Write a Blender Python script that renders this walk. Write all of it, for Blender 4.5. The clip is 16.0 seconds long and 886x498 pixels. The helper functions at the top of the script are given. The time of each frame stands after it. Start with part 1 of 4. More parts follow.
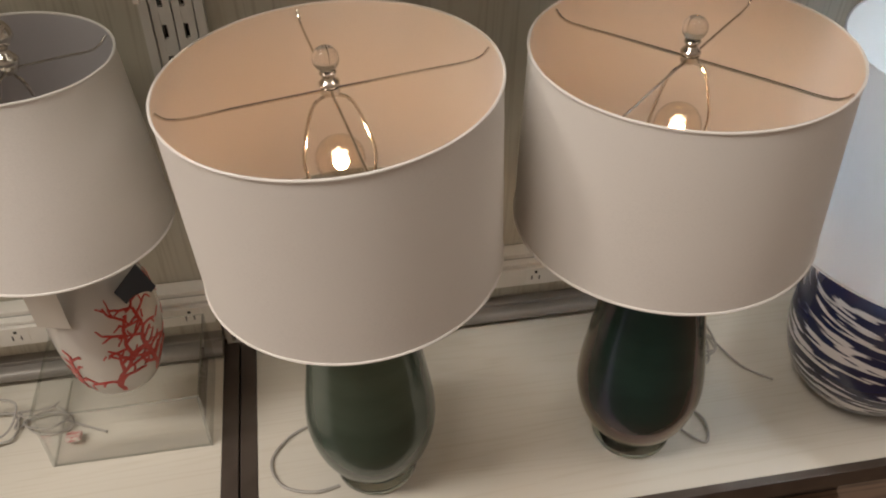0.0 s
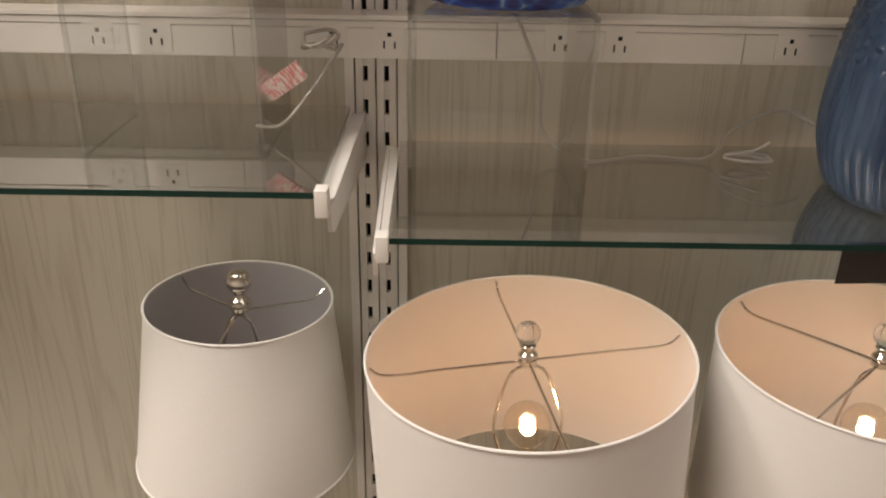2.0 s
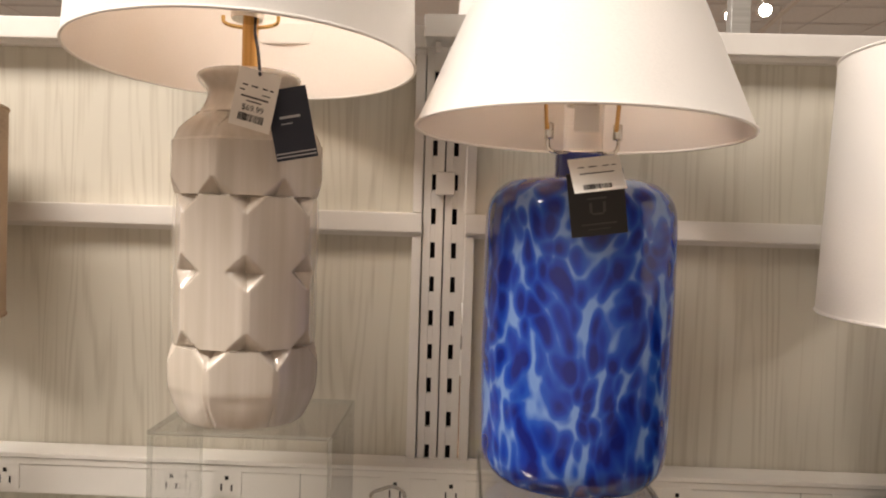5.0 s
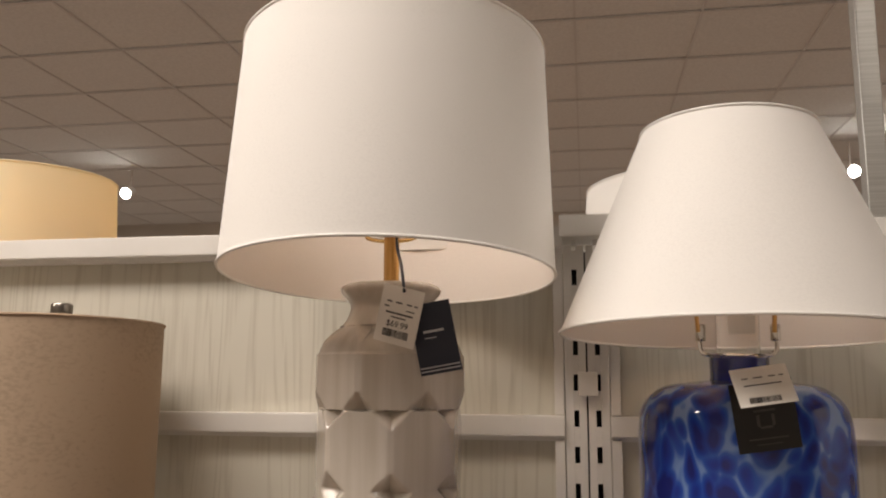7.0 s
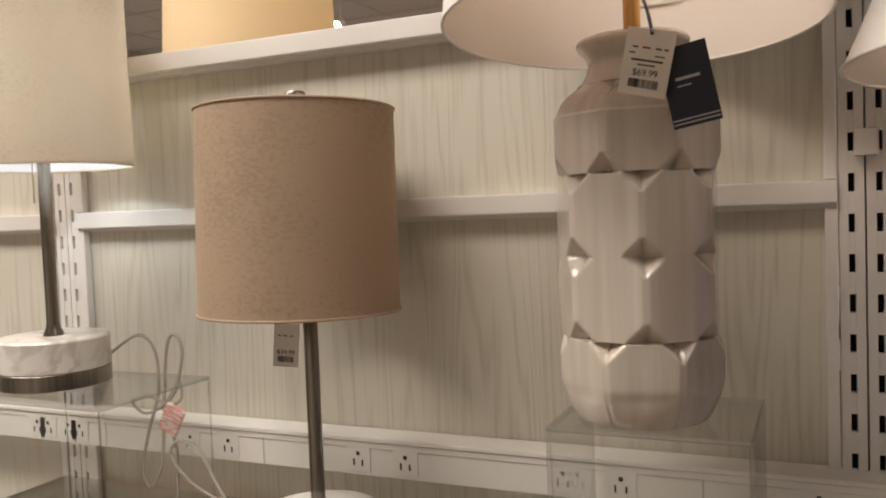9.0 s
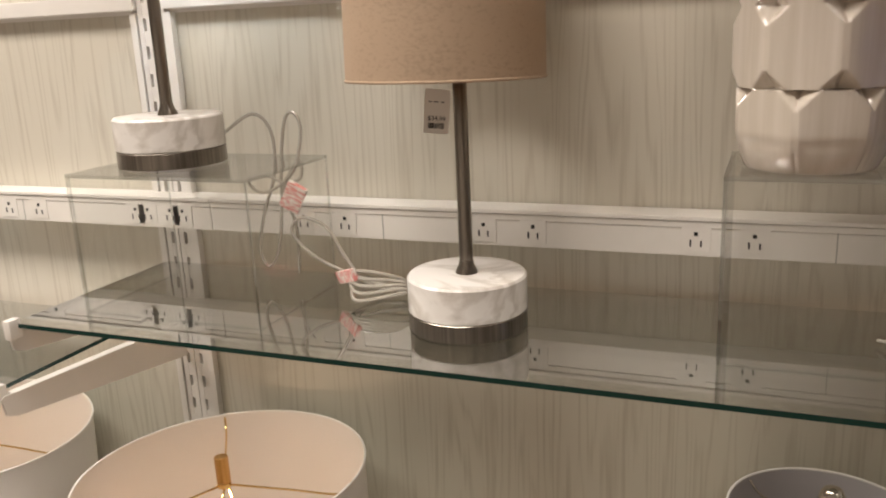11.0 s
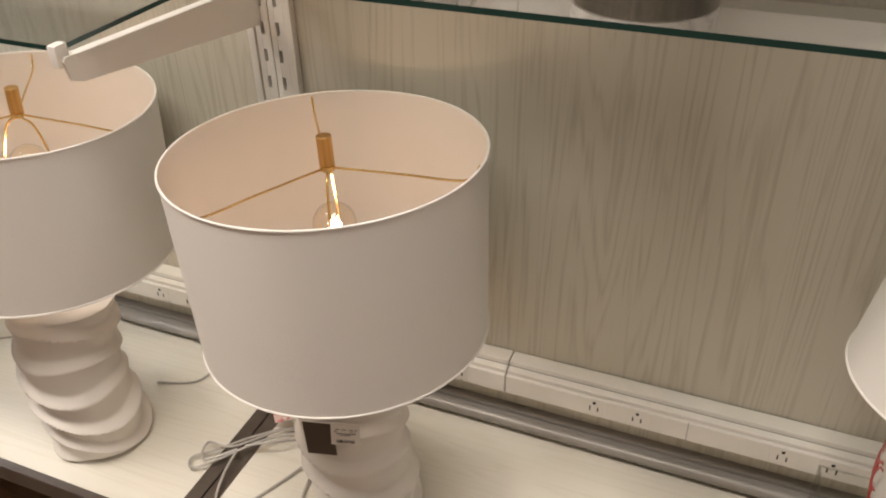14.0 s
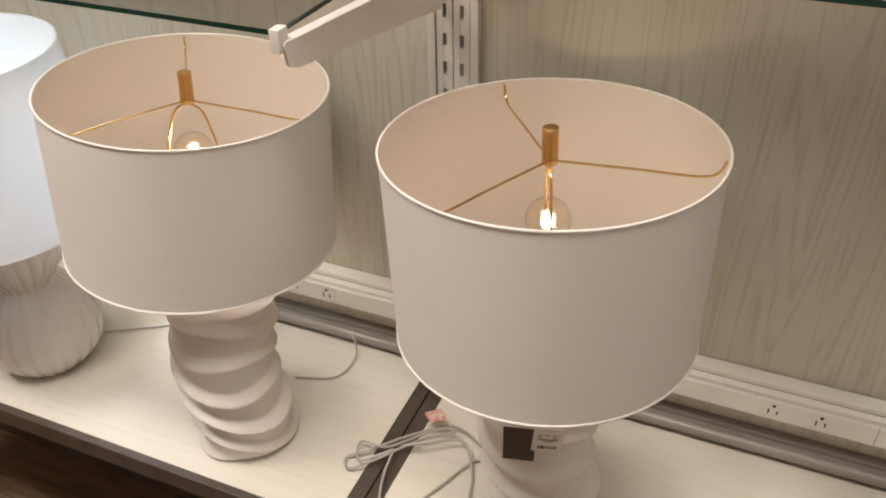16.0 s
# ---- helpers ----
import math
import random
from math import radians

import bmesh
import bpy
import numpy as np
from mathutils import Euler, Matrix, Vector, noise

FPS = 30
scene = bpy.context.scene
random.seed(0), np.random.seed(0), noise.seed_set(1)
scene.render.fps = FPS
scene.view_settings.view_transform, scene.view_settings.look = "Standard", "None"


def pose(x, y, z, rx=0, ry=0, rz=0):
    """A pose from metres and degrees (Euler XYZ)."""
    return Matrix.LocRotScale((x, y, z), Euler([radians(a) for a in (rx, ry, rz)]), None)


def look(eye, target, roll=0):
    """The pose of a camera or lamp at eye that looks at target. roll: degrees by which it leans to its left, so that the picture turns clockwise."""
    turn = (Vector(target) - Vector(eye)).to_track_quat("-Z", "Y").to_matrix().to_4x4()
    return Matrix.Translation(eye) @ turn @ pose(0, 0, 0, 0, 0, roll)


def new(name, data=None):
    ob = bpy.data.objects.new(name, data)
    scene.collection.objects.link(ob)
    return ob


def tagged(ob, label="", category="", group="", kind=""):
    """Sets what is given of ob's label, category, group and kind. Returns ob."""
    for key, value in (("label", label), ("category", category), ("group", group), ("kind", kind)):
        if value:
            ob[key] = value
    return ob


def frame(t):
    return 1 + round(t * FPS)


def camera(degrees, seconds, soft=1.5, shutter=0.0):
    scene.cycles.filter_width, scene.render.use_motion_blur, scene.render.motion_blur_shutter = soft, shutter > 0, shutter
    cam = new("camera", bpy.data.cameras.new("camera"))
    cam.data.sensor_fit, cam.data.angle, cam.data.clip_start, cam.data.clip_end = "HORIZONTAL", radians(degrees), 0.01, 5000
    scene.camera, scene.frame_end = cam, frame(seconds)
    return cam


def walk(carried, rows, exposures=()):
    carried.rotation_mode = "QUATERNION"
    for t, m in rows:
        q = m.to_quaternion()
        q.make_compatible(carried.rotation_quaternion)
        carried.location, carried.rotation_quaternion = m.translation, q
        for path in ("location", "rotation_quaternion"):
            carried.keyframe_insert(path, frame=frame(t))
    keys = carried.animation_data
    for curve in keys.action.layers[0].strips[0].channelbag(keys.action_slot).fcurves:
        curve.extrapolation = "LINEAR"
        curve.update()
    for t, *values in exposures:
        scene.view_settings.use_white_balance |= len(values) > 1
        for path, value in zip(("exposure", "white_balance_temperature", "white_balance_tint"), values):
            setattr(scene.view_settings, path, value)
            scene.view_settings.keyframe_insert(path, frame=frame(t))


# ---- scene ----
cam = camera(56.0, 16.0, soft=2.0)
PATH = [
    (0, (-0.015, 0.015, 1.529), (0.266, 1.512, 0.232), 0.6),
    (0.5, (-0.048, 0.011, 1.531), (0.115, 1.558, 0.274), 0.1),
    (1, (-0.065, 0.002, 1.538), (0.031, 1.613, 0.356), -0.0),
    (1.5, (-0.082, -0.008, 1.556), (-0.04, 1.718, 0.546), 0.5),
    (2, (-0.094, -0.003, 1.589), (-0.073, 1.816, 0.757), 1.1),
    (2.5, (-0.1, 0.001, 1.616), (-0.095, 1.907, 1.009), 1.8),
    (3, (-0.102, 0.003, 1.653), (-0.113, 1.946, 1.179), 2.1),
    (3.5, (-0.115, 0.0, 1.679), (-0.132, 1.97, 1.336), 2.1),
    (3.7, (-0.116, 0.0, 1.689), (-0.141, 1.976, 1.382), 2.0),
    (6, (-0.164, -0.009, 1.769), (-0.275, 1.984, 1.897), 1.1),
    (6.5, (-0.166, -0.001, 1.779), (-0.383, 1.972, 2.023), 0.6),
    (7, (-0.173, 0.007, 1.788), (-0.505, 1.955, 2.096), 0.2),
    (7.5, (-0.182, 0.025, 1.78), (-0.666, 1.943, 2.079), -0.3),
    (8, (-0.198, 0.044, 1.773), (-0.81, 1.937, 1.976), -0.9),
    (8.5, (-0.214, 0.055, 1.753), (-0.954, 1.912, 1.797), -1.6),
    (9, (-0.219, 0.063, 1.729), (-1.04, 1.884, 1.632), -2.2),
    (9.5, (-0.25, 0.062, 1.722), (-1.093, 1.859, 1.471), -3.3),
    (9.7, (-0.272, 0.043, 1.718), (-1.093, 1.843, 1.427), -3.3),
    (12, (-0.496, -0.055, 1.615), (-1.193, 1.691, 0.931), -3.1),
    (12.5, (-0.516, -0.057, 1.587), (-1.207, 1.647, 0.8), -2.7),
    (13, (-0.542, -0.047, 1.574), (-1.219, 1.606, 0.674), -2.0),
    (13.5, (-0.58, -0.022, 1.566), (-1.238, 1.577, 0.561), -1.5),
    (14, (-0.628, 0.027, 1.55), (-1.281, 1.553, 0.434), -1.4),
    (14.5, (-0.659, 0.042, 1.551), (-1.318, 1.512, 0.366), -1.7),
    (15, (-0.716, 0.043, 1.545), (-1.374, 1.491, 0.332), -1.7),
    (15.5, (-0.792, 0.018, 1.541), (-1.445, 1.483, 0.347), -1.5),
    (16, (-0.897, -0.023, 1.538), (-1.549, 1.478, 0.389), -1.1),
]
EXPOSURES = [(0, -0.32), (0.5, -0.4), (1.5, -0.2), (2.5, 0.5), (3.0, 0.75), (3.5, 0.95), (6.0, -0.08), (7.0, -0.25), (8.0, -0.3), (9.0, -0.25), (9.5, -0.22), (12.0, 0.1), (12.5, 0.15), (13.5, 0.0), (14.5, -0.08), (16.0, -0.12)]
walk(cam, [(t, look(eye, target, roll)) for t, eye, target, roll in PATH], EXPOSURES)

# ---- world and lights ----
world = bpy.data.worlds.new("world")
scene.world = world
world.use_nodes = True
world.node_tree.nodes["Background"].inputs[0].default_value = (1.0, 0.9, 0.78, 1)
world.node_tree.nodes["Background"].inputs[1].default_value = 0.02


def area_lamp(name, place, target, sx, sy, watts, colour, label):
    light = bpy.data.lights.new(name, "AREA")
    light.shape, light.size, light.size_y = "RECTANGLE", sx, sy
    light.energy, light.color = watts, colour
    ob = new(name, light)
    ob.matrix_world = look(place, target)
    return tagged(ob, label, "ceiling light")


CEIL = 3.55
WARM = (1.0, 0.90, 0.81)
for lx, ly, size, watts in ((-2.7, -0.05, 0.6, 66), (-1.15, -0.05, 0.6, 54), (1.5, -0.05, 0.6, 16)):
    area_lamp("ceiling_light", (lx, ly, CEIL - 0.03), (lx, ly + 0.01, 0), 2 * size, size, watts, WARM, "recessed fluorescent ceiling panel above the aisle")
# Added lamps without a fixture; their bounce brightens the ceiling beyond the display.
for lx in (-3.2, 1.9):
    area_lamp("ceiling_light", (lx, 4.6, CEIL - 0.03), (lx, 4.61, 0), 1.2, 0.6, 140, (1.0, 0.93, 0.87), "unseen area lamp added to brighten the ceiling beyond the display")

# ---- materials ----


def material(name, colour, rough=0.5, metal=0.0, coat=0.0):
    m = bpy.data.materials.new(name)
    m.use_nodes = True
    b = m.node_tree.nodes["Principled BSDF"]
    b.inputs["Base Color"].default_value = (*colour, 1)
    b.inputs["Roughness"].default_value = rough
    b.inputs["Metallic"].default_value = metal
    b.inputs["Coat Weight"].default_value = coat
    return m


def node(m, kind, **inputs):
    n = m.node_tree.nodes.new(kind)
    for key, value in inputs.items():
        n.inputs[key.replace("_", " ")].default_value = value
    return n


def link(m, a, b):
    m.node_tree.links.new(a, b)


def coords(m, scale):
    tc, mp = node(m, "ShaderNodeTexCoord"), node(m, "ShaderNodeMapping")
    mp.inputs["Scale"].default_value = scale
    link(m, tc.outputs["Object"], mp.inputs["Vector"])
    return mp.outputs["Vector"]


def ramp(m, source, *stops):
    r = node(m, "ShaderNodeValToRGB")
    e = r.color_ramp.elements
    while len(e) < len(stops):
        e.new(0.5)
    for el, (p, c) in zip(e, stops):
        el.position, el.color = p, (*c, 1)
    link(m, source, r.inputs["Fac"])
    return r.outputs["Color"]


def bsdf(m):
    return m.node_tree.nodes["Principled BSDF"]


def bump(m, source, strength, distance):
    b = node(m, "ShaderNodeBump", Strength=strength, Distance=distance)
    link(m, source, b.inputs["Height"])
    link(m, b.outputs["Normal"], bsdf(m).inputs["Normal"])


def noisy(m, c0, c1, scale, strength=0.0, distance=0.001, detail=5.0, lo=0.35, hi=0.65):
    n = node(m, "ShaderNodeTexNoise", Detail=detail)
    n.inputs["Scale"].default_value = 1.0
    link(m, coords(m, scale), n.inputs["Vector"])
    link(m, ramp(m, n.outputs["Fac"], (lo, c0), (hi, c1)), bsdf(m).inputs["Base Color"])
    if strength:
        bump(m, n.outputs["Fac"], strength, distance)
    return m


def wood_laminate(name, light_c, dark_c, axis):
    """Pale textured laminate: long cathedral figure along one axis and fine pores."""
    m = material(name, light_c, 0.55)
    st = [30.0, 30.0, 30.0]
    st[axis] = 1.6
    n = node(m, "ShaderNodeTexNoise", Detail=3.0, Distortion=0.35)
    n.inputs["Scale"].default_value = 0.32
    link(m, coords(m, st), n.inputs["Vector"])
    mul = node(m, "ShaderNodeMath")
    mul.operation = "MULTIPLY"
    mul.inputs[1].default_value = 20.0
    link(m, n.outputs["Fac"], mul.inputs[0])
    saw = node(m, "ShaderNodeMath")
    saw.operation = "PINGPONG"
    saw.inputs[1].default_value = 0.5
    link(m, mul.outputs[0], saw.inputs[0])
    fine = node(m, "ShaderNodeTexNoise", Detail=4.0)
    fst = [260.0, 260.0, 260.0]
    fst[axis] = 7.0
    fine.inputs["Scale"].default_value = 1.0
    link(m, coords(m, fst), fine.inputs["Vector"])
    add = node(m, "ShaderNodeMath")
    add.operation = "ADD"
    link(m, saw.outputs[0], add.inputs[0])
    link(m, fine.outputs["Fac"], add.inputs[1])
    link(m, ramp(m, add.outputs[0], (0.35, dark_c), (0.75, light_c), (1.0, light_c)), bsdf(m).inputs["Base Color"])
    bump(m, add.outputs[0], 0.15, 0.0006)
    return m


PANEL = wood_laminate("panel_laminate", (0.60, 0.565, 0.48), (0.49, 0.45, 0.37), 2)
DECK = wood_laminate("deck_laminate", (0.71, 0.68, 0.60), (0.66, 0.625, 0.535), 0)
WHITE = noisy(material("white_powder_coat", (0.7, 0.68, 0.65), 0.42), (0.72, 0.69, 0.65), (0.78, 0.75, 0.71), (8, 8, 8))
STRIP = noisy(material("white_plastic", (0.78, 0.75, 0.70), 0.4), (0.76, 0.73, 0.68), (0.82, 0.79, 0.74), (10, 10, 10))
ALU = noisy(material("satin_aluminium", (0.5, 0.49, 0.46), 0.38, 0.6), (0.44, 0.43, 0.40), (0.54, 0.53, 0.50), (3, 200, 200))
LIPMETAL = noisy(material("grey_anodised", (0.30, 0.28, 0.26), 0.45, 0.3), (0.28, 0.26, 0.24), (0.33, 0.31, 0.29), (4, 40, 40))
BROWN = noisy(material("brown_metal", (0.07, 0.055, 0.045), 0.4, 0.2), (0.075, 0.058, 0.047), (0.10, 0.08, 0.066), (20, 20, 20))
# Near-black that paints the shade inside slots, socket holes and the lip gap.
DARK = material("recess_shade", (0.012, 0.011, 0.010), 0.8)
GREYTRIM = material("grey_channel", (0.42, 0.41, 0.38), 0.5)
FLOOR = wood_laminate("floor_wood", (0.20, 0.12, 0.07), (0.09, 0.052, 0.03), 0)
WALLP = noisy(material("wall_paint", (0.72, 0.68, 0.62), 0.8), (0.70, 0.66, 0.6), (0.76, 0.72, 0.66), (2, 2, 2))
TILE = noisy(material("ceiling_tile", (0.75, 0.72, 0.67), 0.9), (0.79, 0.80, 0.80), (0.86, 0.87, 0.87), (60, 60, 60), 0.12, 0.001)
TBAR = material("ceiling_tbar", (0.74, 0.74, 0.74), 0.6)
NICKEL = noisy(material("brushed_nickel", (0.45, 0.42, 0.38), 0.28, 1.0), (0.20, 0.18, 0.155), (0.30, 0.27, 0.235), (260, 260, 3))
CHROME = material("chrome", (0.72, 0.68, 0.62), 0.12, 1.0)
BRASS = material("brass", (0.78, 0.54, 0.22), 0.2, 1.0)
BRASSD = noisy(material("brushed_brass", (0.62, 0.37, 0.13), 0.35, 1.0), (0.55, 0.32, 0.11), (0.68, 0.42, 0.16), (300, 300, 8))
CARD = material("tag_card", (0.82, 0.79, 0.74), 0.6)
NAVYCARD = material("navy_card", (0.013, 0.017, 0.035), 0.5)
BLACKCARD = material("black_card", (0.014, 0.012, 0.011), 0.45)
BROWNCARD = material("brown_card", (0.06, 0.042, 0.028), 0.5)
INK = material("ink", (0.02, 0.02, 0.02), 0.6)
PALEINK = material("pale_ink", (0.5, 0.5, 0.52), 0.6)
DIMINK = material("dim_ink", (0.07, 0.06, 0.055), 0.4)
PINKTAG = noisy(material("pink_warning_tag", (0.8, 0.5, 0.46), 0.6), (0.80, 0.72, 0.66), (0.72, 0.26, 0.24), (90, 90, 400), lo=0.45, hi=0.55)


def clear(name, tint, rough=0.0, ior=1.45):
    m = material(name, tint, rough)
    b = bsdf(m)
    b.inputs["Transmission Weight"].default_value = 1.0
    b.inputs["IOR"].default_value = ior
    return m


def pane_glass(name, tint, gloss=0.045, power=3.0):
    """Thin clear sheet: mostly see-through, mirrored by Fresnel."""
    m = bpy.data.materials.new(name)
    m.use_nodes = True
    t = m.node_tree
    t.nodes.clear()
    out, mix = t.nodes.new("ShaderNodeOutputMaterial"), t.nodes.new("ShaderNodeMixShader")
    tr, gl, fr = t.nodes.new("ShaderNodeBsdfTransparent"), t.nodes.new("ShaderNodeBsdfGlossy"), t.nodes.new("ShaderNodeLayerWeight")
    pw, ma = t.nodes.new("ShaderNodeMath"), t.nodes.new("ShaderNodeMath")
    pw.operation, ma.operation = "POWER", "MULTIPLY_ADD"
    pw.inputs[1].default_value = power
    ma.inputs[1].default_value, ma.inputs[2].default_value = 0.9, gloss
    tr.inputs[0].default_value = (*tint, 1)
    gl.inputs["Roughness"].default_value = 0.015
    t.links.new(fr.outputs["Facing"], pw.inputs[0])
    t.links.new(pw.outputs[0], ma.inputs[0])
    t.links.new(ma.outputs[0], mix.inputs[0])
    t.links.new(tr.outputs[0], mix.inputs[1])
    t.links.new(gl.outputs[0], mix.inputs[2])
    t.links.new(mix.outputs[0], out.inputs[0])
    return m


SHELFGLASS = pane_glass("shelf_glass", (0.94, 0.965, 0.95), 0.14, 1.5)
GLASSEDGE = material("glass_edge", (0.007, 0.035, 0.028), 0.12)
ACRYLIC = pane_glass("acrylic", (0.992, 0.994, 0.990), 0.03, 4.0)
ACRYLICEDGE = pane_glass("acrylic_edge", (0.82, 0.84, 0.82), 0.22)
CORD = clear("cord_plastic", (0.60, 0.56, 0.49), 0.2)
bsdf(CORD).inputs["Transmission Weight"].default_value = 0.35
GREYCORD = material("cord_grey", (0.42, 0.40, 0.37), 0.35)
CRYSTAL = clear("crystal", (0.95, 0.93, 0.9), 0.0, 1.5)
LENSGLASS = clear("clear_foot_glass", (0.75, 0.85, 0.80), 0.02, 1.5)


def shade_cloth(name, colour, through_c, amount, weave=900.0, strength=0.1):
    m = material(name, colour, 0.9)
    t = m.node_tree
    n = node(m, "ShaderNodeTexNoise", Detail=2.0)
    n.inputs["Scale"].default_value = 1.0
    link(m, coords(m, (weave * 0.4, weave * 0.4, weave * 0.7)), n.inputs["Vector"])
    big = node(m, "ShaderNodeTexNoise", Detail=2.0)
    big.inputs["Scale"].default_value = 6.0
    link(m, coords(m, (1, 1, 1)), big.inputs["Vector"])
    mixv = node(m, "ShaderNodeMath")
    mixv.operation = "ADD"
    link(m, n.outputs["Fac"], mixv.inputs[0])
    link(m, big.outputs["Fac"], mixv.inputs[1])
    dark_c = tuple(c * (1 - strength) for c in colour)
    link(m, ramp(m, mixv.outputs[0], (0.7, dark_c), (1.0, colour)), bsdf(m).inputs["Base Color"])
    bump(m, n.outputs["Fac"], 0.08, 0.0005)
    trans, mix = t.nodes.new("ShaderNodeBsdfTranslucent"), t.nodes.new("ShaderNodeMixShader")
    trans.inputs[0].default_value = (*through_c, 1)
    mix.inputs[0].default_value = amount
    out = t.nodes["Material Output"]
    t.links.new(bsdf(m).outputs[0], mix.inputs[1])
    t.links.new(trans.outputs[0], mix.inputs[2])
    t.links.new(mix.outputs[0], out.inputs[0])
    return m


LINENWHITE = shade_cloth("white_shade_cloth", (0.87, 0.84, 0.80), (0.8, 0.7, 0.60), 0.06, strength=0.04)
SHADEIN = shade_cloth("white_shade_lining", (0.80, 0.74, 0.69), (0.8, 0.7, 0.58), 0.05, strength=0.03)
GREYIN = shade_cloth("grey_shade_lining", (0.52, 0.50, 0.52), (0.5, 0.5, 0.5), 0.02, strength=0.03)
LINENTAN = shade_cloth("tan_linen", (0.47, 0.35, 0.245), (0.5, 0.36, 0.22), 0.12, 420.0, 0.2)
LINENPALE = shade_cloth("oatmeal_linen", (0.58, 0.50, 0.39), (0.80, 0.64, 0.45), 0.4, 420.0, 0.2)
LITCLOTH = shade_cloth("lit_white_cloth", (0.82, 0.82, 0.82), (0.9, 0.92, 0.95), 0.5, strength=0.03)
CREAMCLOTH = shade_cloth("cream_shade_cloth", (0.88, 0.80, 0.60), (0.95, 0.80, 0.50), 0.45, strength=0.04)


def glowing(name, colour, strength):
    m = bpy.data.materials.new(name)
    m.use_nodes = True
    b = bsdf(m)
    b.inputs["Base Color"].default_value = (0, 0, 0, 1)
    b.inputs["Emission Color"].default_value = (*colour, 1)
    b.inputs["Emission Strength"].default_value = strength
    return m


BULBCORE = glowing("bulb_core", (1.0, 0.61, 0.34), 125.0)
# Weak glow of unseen bulbs, added to brighten two upper-shelf shades from inside.
BULBFILL = glowing("bulb_core_fill", (1.0, 0.74, 0.52), 85.0)
BULBMID = glowing("bulb_core_mid", (1.0, 0.70, 0.48), 125.0)
BULBCOOL = glowing("bulb_cool", (0.74, 0.87, 1.0), 800.0)
SPOTFACE = glowing("spot_face", (1.0, 0.95, 0.85), 60.0)
BULBGLASS = pane_glass("bulb_glass", (1.0, 0.96, 0.90))

GREENGLASS = material("green_glass", (0.05, 0.085, 0.065), 0.22, 0.0, 0.2)
noisy(GREENGLASS, (0.045, 0.075, 0.055), (0.085, 0.125, 0.095), (3, 3, 9), 0.05, 0.0005)
TEALGLASS = material("teal_glass", (0.03, 0.07, 0.06), 0.18, 0.0, 0.3)
noisy(TEALGLASS, (0.022, 0.046, 0.034), (0.034, 0.074, 0.058), (4, 4, 9), 0.04, 0.0005)
bsdf(TEALGLASS).inputs["Thin Film Thickness"].default_value = 380.0
CERAMIC = noisy(material("white_ceramic", (0.60, 0.54, 0.47), 0.08, 0.0, 0.6), (0.56, 0.50, 0.42), (0.65, 0.59, 0.52), (70, 70, 4))
MATTECER = noisy(material("matte_white_ceramic", (0.76, 0.72, 0.67), 0.6), (0.74, 0.70, 0.65), (0.79, 0.75, 0.70), (9, 9, 9))
GREYCER = noisy(material("pale_ceramic", (0.66, 0.63, 0.60), 0.15, 0.0, 0.5), (0.64, 0.61, 0.58), (0.70, 0.67, 0.63), (9, 9, 9))
CORALRED = material("coral_red", (0.50, 0.045, 0.035), 0.3)
MARBLE = material("white_marble", (0.8, 0.78, 0.74), 0.25)


def veined():
    m = MARBLE
    n = node(m, "ShaderNodeTexNoise", Detail=5.0, Distortion=0.7)
    n.inputs["Scale"].default_value = 6.0
    link(m, coords(m, (1, 1.6, 1.6)), n.inputs["Vector"])
    link(m, ramp(m, n.outputs["Fac"], (0.44, (0.80, 0.77, 0.73)), (0.50, (0.60, 0.56, 0.51)), (0.54, (0.80, 0.77, 0.73)), (1.0, (0.76, 0.74, 0.70))), bsdf(m).inputs["Base Color"])


veined()


def blue_art_glass():
    m = material("cobalt_art_glass", (0.01, 0.03, 0.4), 0.07, 0.0, 0.15)
    warp = node(m, "ShaderNodeTexNoise", Detail=2.0)
    warp.inputs["Scale"].default_value = 14.0
    vec = coords(m, (1, 1, 0.6))
    link(m, vec, warp.inputs["Vector"])
    mixv = node(m, "ShaderNodeMix")
    mixv.data_type = "VECTOR"
    mixv.inputs[0].default_value = 0.075
    link(m, vec, mixv.inputs[4])
    link(m, warp.outputs["Color"], mixv.inputs[5])
    v = node(m, "ShaderNodeTexVoronoi")
    v.feature = "SMOOTH_F1"
    v.inputs["Scale"].default_value = 60.0
    v.inputs["Smoothness"].default_value = 0.25
    link(m, mixv.outputs[1], v.inputs["Vector"])
    big = node(m, "ShaderNodeTexNoise", Detail=3.0)
    big.inputs["Scale"].default_value = 26.0
    link(m, vec, big.inputs["Vector"])
    add = node(m, "ShaderNodeMath")
    add.operation = "MULTIPLY_ADD"
    add.inputs[1].default_value = 0.45
    link(m, big.outputs["Fac"], add.inputs[0])
    link(m, v.outputs["Distance"], add.inputs[2])
    link(m, ramp(m, add.outputs[0], (0.50, (0.003, 0.012, 0.17)), (0.70, (0.005, 0.038, 0.34)), (0.86, (0.018, 0.085, 0.44)), (1.0, (0.16, 0.28, 0.58))), bsdf(m).inputs["Base Color"])
    return m


BLUEGLASS = blue_art_glass()
COBALT = material("cobalt_neck", (0.004, 0.01, 0.18), 0.08, 0.0, 0.6)
DENIM = noisy(material("slate_blue_glaze", (0.045, 0.075, 0.13), 0.3), (0.022, 0.040, 0.078), (0.050, 0.080, 0.130), (40, 40, 8))


